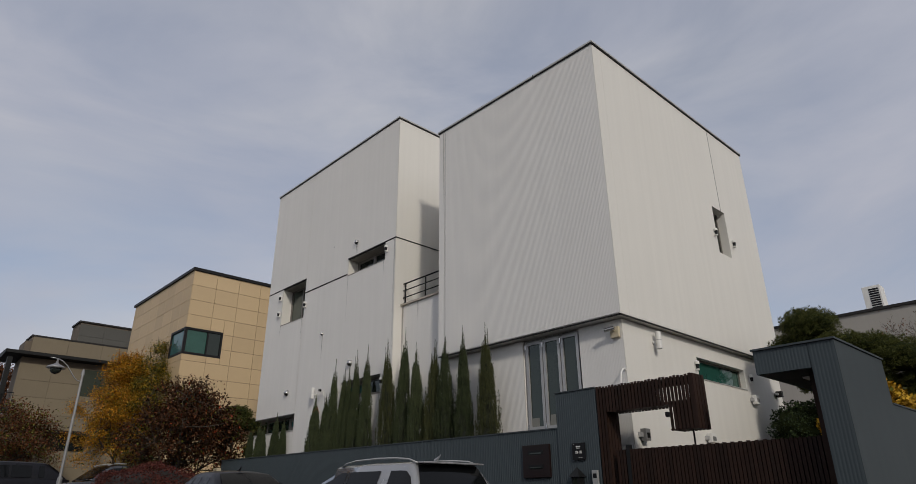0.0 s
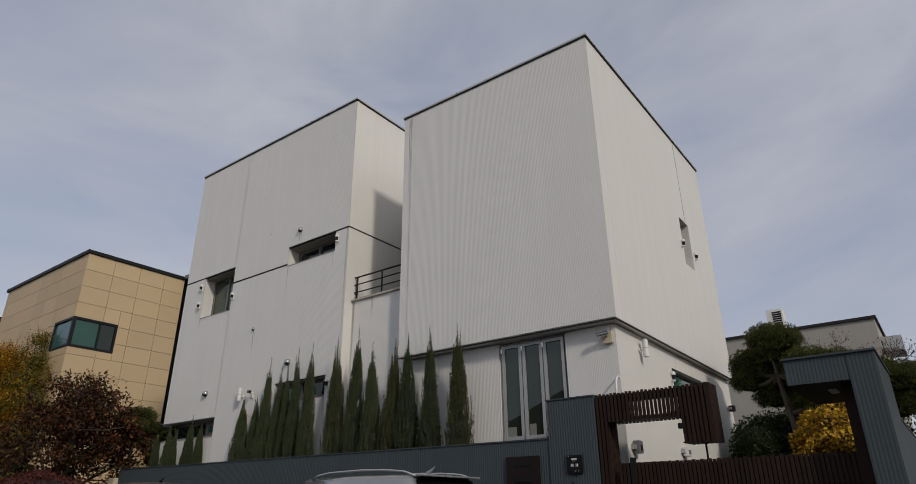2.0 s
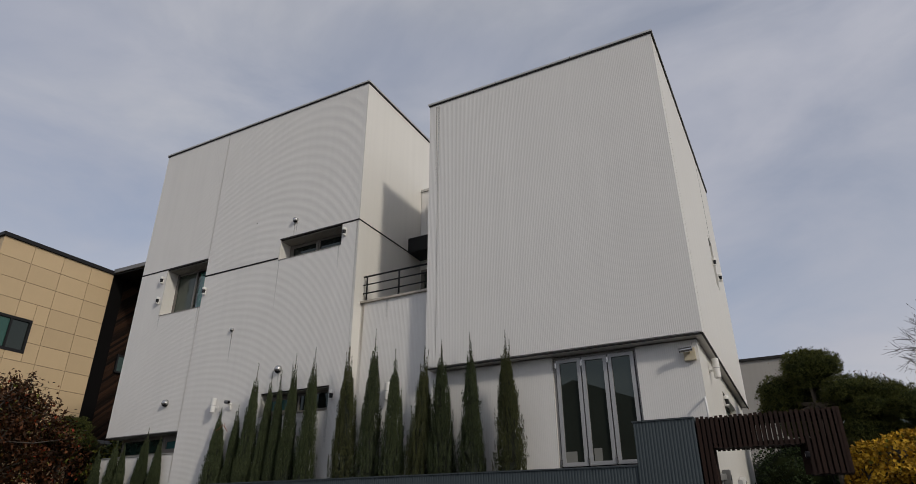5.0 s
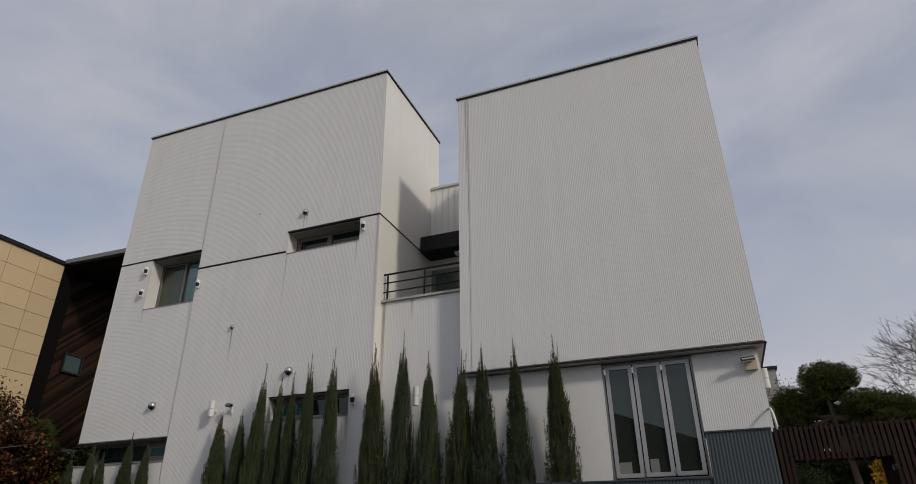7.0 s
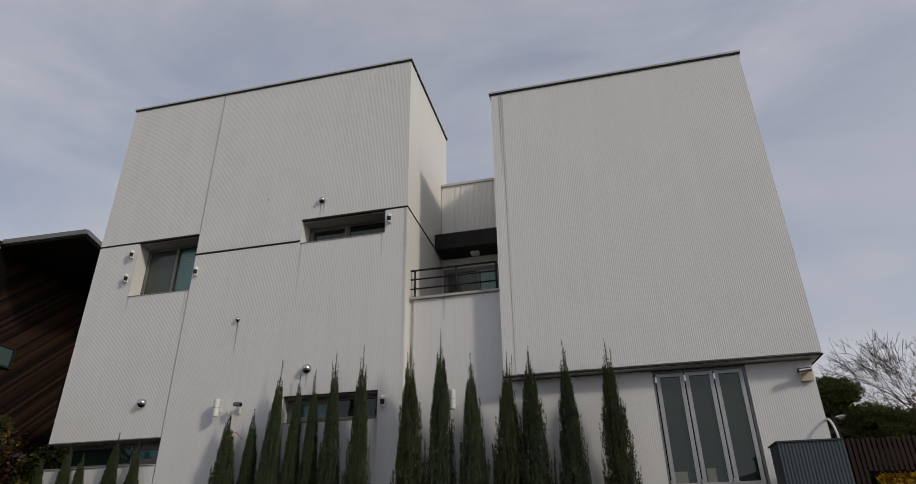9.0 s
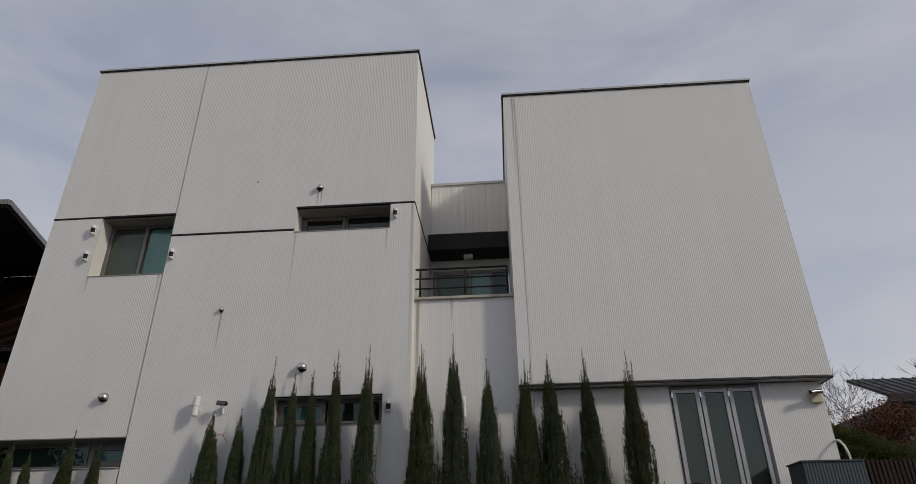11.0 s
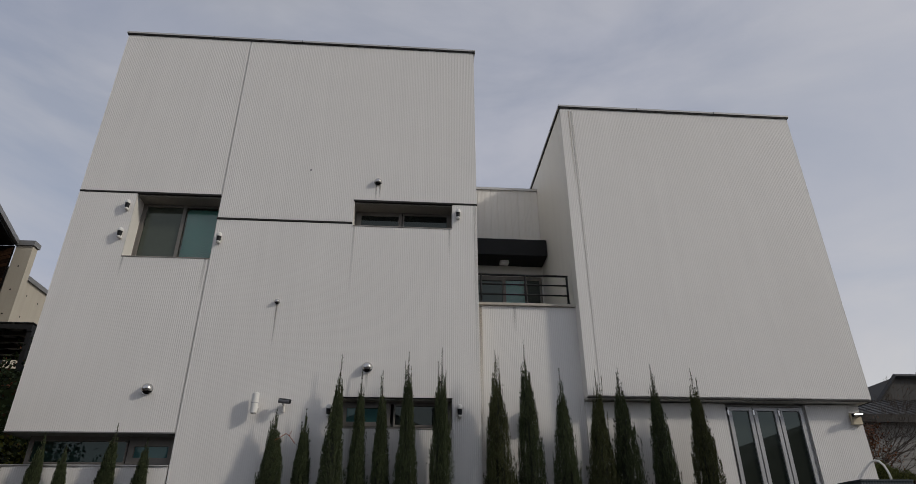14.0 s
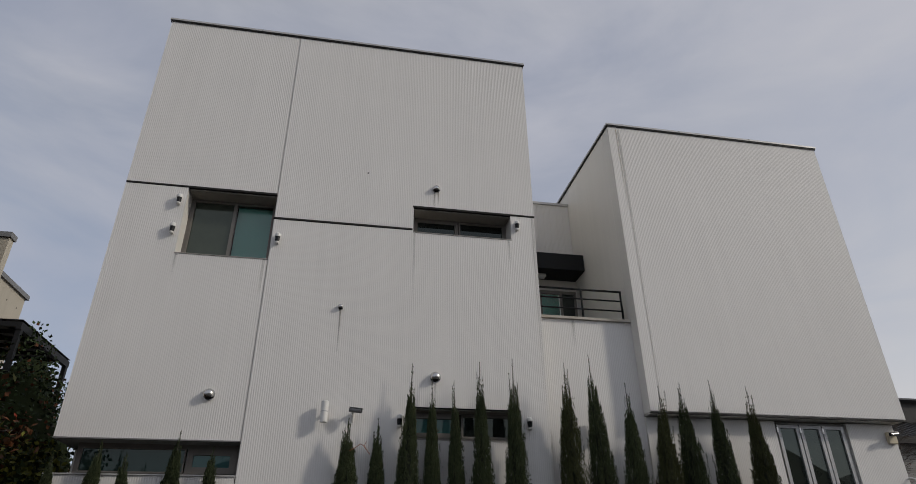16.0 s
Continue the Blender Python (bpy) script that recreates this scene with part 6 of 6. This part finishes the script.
def car(at, yaw, body_mat, label, L, W, H, profile, rails, belt):
    """profile: half-length fractions of windscreen foot, roof front, roof rear, tail-glass foot. The front points along +y before the turn."""
    c = thing("car", at, label, "car", "parked cars")
    c.rotation_euler = (0, 0, radians(yaw))
    BASE[c.name] = Vector((0, 0, 0))
    hw, hl = W / 2, L / 2
    fs, rf, rr, tf = [p * hl for p in profile]
    # lower body: lofted sections
    secs = [(-hl, 0.78, 0.45, belt * 0.86), (-hl + 0.08, 0.92, 0.32, belt * 0.97), (-hl + 0.5, 1.0, 0.24, belt), (0, 1.0, 0.22, belt * 0.99), (fs, 0.99, 0.22, belt * 0.97), (hl - 0.55, 0.96, 0.24, belt * 0.86), (hl - 0.1, 0.86, 0.3, belt * 0.72), (hl, 0.7, 0.42, belt * 0.6)]
    bm = bmesh.new()
    rings = []
    for y, k, z0, z1 in secs:
        w = hw * k
        ring = [(-w * 0.9, z0), (-w, z0 + 0.12), (-w, (z0 + z1) / 2), (-w * 0.97, z1 - 0.08), (-w * 0.9, z1), (0, z1 + 0.02), (w * 0.9, z1), (w * 0.97, z1 - 0.08), (w, (z0 + z1) / 2), (w, z0 + 0.12), (w * 0.9, z0)]
        rings.append([bm.verts.new((a, y, b)) for a, b in ring])
    for a, b in zip(rings, rings[1:]):
        for k in range(len(a)):
            bm.faces.new((a[k], a[(k + 1) % len(a)], b[(k + 1) % len(a)], b[k]))
    bm.faces.new(rings[0])
    bm.faces.new(rings[-1][::-1])
    bmesh.ops.recalc_face_normals(bm, faces=bm.faces[:])
    part("body", bm, body_mat, c, smooth=True)
    # cabin: roof shell with arched cross-section
    top_w, bot_w = hw * 0.70, hw * 0.93
    stations = [(tf, 0.0), (tf + (rr - tf) * 0.5, 0.55), (rr, 0.93), (rr + 0.15, 0.965), (rr * 0.4, 1.0), (rf * 0.3, 0.995), (rf, 0.93), (rf + (fs - rf) * 0.5, 0.5), (fs, 0.0)]
    bm, rings = bmesh.new(), []
    for y, u in stations:
        zt = belt + (H - belt) * u
        w0 = bot_w * 0.99
        w1 = bot_w + (top_w - bot_w) * u
        ring = [(-w0, belt - 0.03), (-(w0 + w1) / 2, (belt + zt) / 2), (-w1, zt - 0.05 * u), (-w1 * 0.9, zt - 0.012 * u), (-w1 * 0.5, zt + 0.02 * u), (0, zt + 0.03 * u), (w1 * 0.5, zt + 0.02 * u), (w1 * 0.9, zt - 0.012 * u), (w1, zt - 0.05 * u), ((w0 + w1) / 2, (belt + zt) / 2), (w0, belt - 0.03)]
        rings.append([bm.verts.new((a, y, b)) for a, b in ring])
    for a, b in zip(rings, rings[1:]):
        for k in range(len(a) - 1):
            bm.faces.new((a[k], a[k + 1], b[k + 1], b[k]))
    bmesh.ops.recalc_face_normals(bm, faces=bm.faces[:])
    part("roof", bm, body_mat, c, smooth=True)

    def side_pt(s, y, v, out=0.012):
        """A point on the cabin side: v from the beltline (0) to the roof (1)."""
        us = [p[1] for p in stations]
        yy = [p[0] for p in stations]
        u = float(np.interp(y, yy, us))
        zt = belt + (H - belt) * u
        w1 = bot_w + (top_w - bot_w) * u
        w = bot_w + (w1 - bot_w) * v
        return Vector((s * (w + out), y, belt + (zt - 0.05 - belt) * v))
    for s in (-1, 1):
        q0 = tf + (0.06 if rails else 0.75)
        q1 = q0 + (0.72 if rails else 0.3)
        c0, c1 = q1 + 0.16, fs - 0.52
        cm = (c0 + c1) / 2
        for a, b, dark in ((q0, q1, 0), (c0, cm, 0), (cm, c1, 0), (cm - 0.07, cm + 0.07, 1)):
            bm = bmesh.new()
            pts = []
            n = 5
            for k in range(n + 1):
                pts.append(side_pt(s, a + 0.045 + (b - a - 0.09) * k / n, 0.06))
            for k in range(n, -1, -1):
                pts.append(side_pt(s, a + 0.045 + (b - a - 0.09) * k / n, 0.86))
            vv = [bm.verts.new(p) for p in pts]
            for k in range(n):
                bm.faces.new((vv[k], vv[k + 1], vv[2 * n - k], vv[2 * n + 1 - k]))
            part("door_pillar" if dark else "side_window", bm, PLASTIC_BLACK if dark else CAR_GLASS, c)
    for y0, y1, nm in ((tf, rr, "rear_window"), (fs, rf, "windscreen")):
        bm = bmesh.new()
        grid = []
        for v in (0.08, 0.5, 0.9):
            y = y0 + (y1 - y0) * v
            u = float(np.interp(y, [p[0] for p in stations], [p[1] for p in stations]))
            zt = belt + (H - belt) * u + 0.012
            w1 = (bot_w + (top_w - bot_w) * u) * 0.86
            off = 0.02 if y0 < 0 else -0.02
            grid.append([bm.verts.new((k * w1, y - off, zt + 0.03 * u * (1 - k * k))) for k in (-1, -0.5, 0, 0.5, 1)])
        for a, b in zip(grid, grid[1:]):
            for k in range(4):
                bm.faces.new((a[k], a[k + 1], b[k + 1], b[k]))
        part(nm, bm, CAR_GLASS, c, smooth=True)
    for s in (-1, 1):
        for y in (-hl * 0.6, hl * 0.62):
            bm = bmesh.new()
            tube(bm, [(s * (hw - 0.2), y, 0.34), (s * (hw - 0.19), y, 0.34), (s * (hw + 0.005), y, 0.34), (s * (hw + 0.01), y, 0.34)], [0.3, 0.34, 0.34, 0.3], 20)
            wheel = part("wheel", bm, RUBBER, c)
            bm = bmesh.new()
            tube(bm, [(s * (hw - 0.02), y, 0.34), (s * (hw + 0.016), y, 0.34)], 0.23, 16)
            part("rim", bm, ALU, wheel)
        part("tail_lamp", boxes((s * hw * 0.62, s * hw * 0.93, -hl - 0.01, -hl + 0.12, belt * 0.72, belt * 0.84), bevel=0.01), LENS_RED, c)
        part("headlamp", boxes((s * hw * 0.5, s * hw * 0.78, hl - 0.2, hl - 0.02, belt * 0.58, belt * 0.68), bevel=0.01), LENS_CLEAR, c)
        part("mirror", boxes((s * (hw + 0.02), s * (hw + 0.2), fs - 0.62, fs - 0.5, belt + 0.02, belt + 0.16), bevel=0.02), body_mat, c)
        if rails:
            xr = top_w * 0.93
            ys = [rr - 0.05, rr + 0.15, rr + 0.5, (rr + rf) / 2, rf - 0.3, rf - 0.05, rf + 0.12]
            zs = [-0.03, 0.03, 0.058, 0.07, 0.06, 0.03, -0.04]
            bm = bmesh.new()
            tube(bm, [(s * xr, y, H + dz - 0.01) for y, dz in zip(ys, zs)], 0.013, 8)
            part("roof_rail", bm, ALU, c, "bright metal roof rail", smooth=True)
    bm = bmesh.new()
    a0 = (0, rr + 0.25, H + 0.02)
    tube(bm, [a0, (0, rr + 0.2, H + 0.05), (0, rr + 0.13, H + 0.10)], [0.035, 0.02, 0.006], 8)
    part("antenna_fin", bm, body_mat, c)
    part("number_plate", boxes((-0.26, 0.26, -hl - 0.015, -hl + 0.02, belt * 0.55, belt * 0.66)), PLASTIC_WHITE, c)
    if rails:
        bm = bmesh.new()
        box(bm, -top_w * 0.9, top_w * 0.95, rr - 0.18, rr + 0.12, H - 0.05, H - 0.022, bevel=0.012)
        part("spoiler", bm, body_mat, c)
    return c


car((6.68, 9.33, ground_z(9) - 0.03), 0, SILVER, "silver sport utility car with roof rails parked by the wall", 4.75, 1.88, 1.66, (0.40, -0.09, -0.86, -0.98), True, 1.08)
car((6.52, 14.6, ground_z(14.6)), 0, NIGHT, "black saloon car parked by the wall", 4.8, 1.85, 1.46, (0.45, 0.12, -0.32, -0.62), False, 0.95)
car((8.2, 29.6, ground_z(29.6)), 100, DARK_CAR, "estate car with a bright window line parked up the street", 4.8, 1.85, 1.6, (0.45, 0.14, -0.75, -0.96), True, 1.0)
car((4.6, 31.5, ground_z(31.5)), 95, NIGHT, "black saloon car parked up the street", 4.9, 1.9, 1.62, (0.45, 0.12, -0.6, -0.9), False, 1.0)

# ---- street lamp ----
lampx, lampy = 6.0, 27.8
gz = ground_z(lampy)
sl = thing("street_lamp", (lampx, lampy, gz), "grey steel street lamp with a curved arm and bell shade", "street lamp")
STEEL = material("grey_galvanised_pole", (0.3, 0.3, 0.3), 0.4, 0.6, vary=0.1)
bm = bmesh.new()
tube(bm, [(lampx, lampy, gz - 0.05), (lampx, lampy, gz + 1.1), (lampx, lampy, gz + 1.15), (lampx, lampy, gz + 4.9)], [0.09, 0.09, 0.055, 0.045], 12)
part("pole", bm, STEEL, sl)
bm = bmesh.new()
tube(bm, [(lampx, lampy, gz + 4.88), (lampx, lampy, gz + 5.0), (lampx, lampy, gz + 5.12)], [0.07, 0.05, 0.01], 10)
part("finial", bm, STEEL, sl)
bm = bmesh.new()
tube(bm, [(lampx - k * 0.15, lampy, gz + 4.62 + z) for k, z in enumerate((0, 0.03, 0.16, 0.36, 0.55, 0.68, 0.75, 0.78, 0.78))], 0.022, 8)
part("arm", bm, STEEL, sl, smooth=True)
hx = lampx - 0.95
bm = bmesh.new()
tube(bm, [(hx, lampy, gz + 5.4), (hx, lampy, gz + 5.2), (hx, lampy, gz + 5.15), (hx, lampy, gz + 5.08), (hx, lampy, gz + 5.02)], [0.02, 0.05, 0.16, 0.3, 0.33], 18)
part("shade", bm, STEEL, sl, smooth=True)
bm = bmesh.new()
tube(bm, [(hx, lampy, gz + 5.03), (hx, lampy, gz + 4.92), (hx, lampy, gz + 4.84), (hx, lampy, gz + 4.8)], [0.2, 0.19, 0.13, 0.03], 16)
part("glass_bowl", bm, GLASS_FROST, sl, smooth=True)

# ---- a dry twig among the junipers ----
TWIG = material("dry_orange_twig", (0.34, 0.1, 0.035), 0.7, vary=0.3, grain=60)
bm = bmesh.new()
tube(bm, [(9.30, 15.46, 3.86), (9.28, 15.55, 3.97), (9.27, 15.60, 4.0), (9.27, 15.70, 3.93), (9.27, 15.76, 3.9)], [0.005, 0.006, 0.006, 0.005, 0.003], 6)
tube(bm, [(9.28, 15.55, 3.97), (9.26, 15.52, 4.04)], [0.005, 0.002], 5)
single("dry_twig", bm, TWIG, (9.3, 15.5, 3.9), "dry orange twig caught between two junipers", "twig")
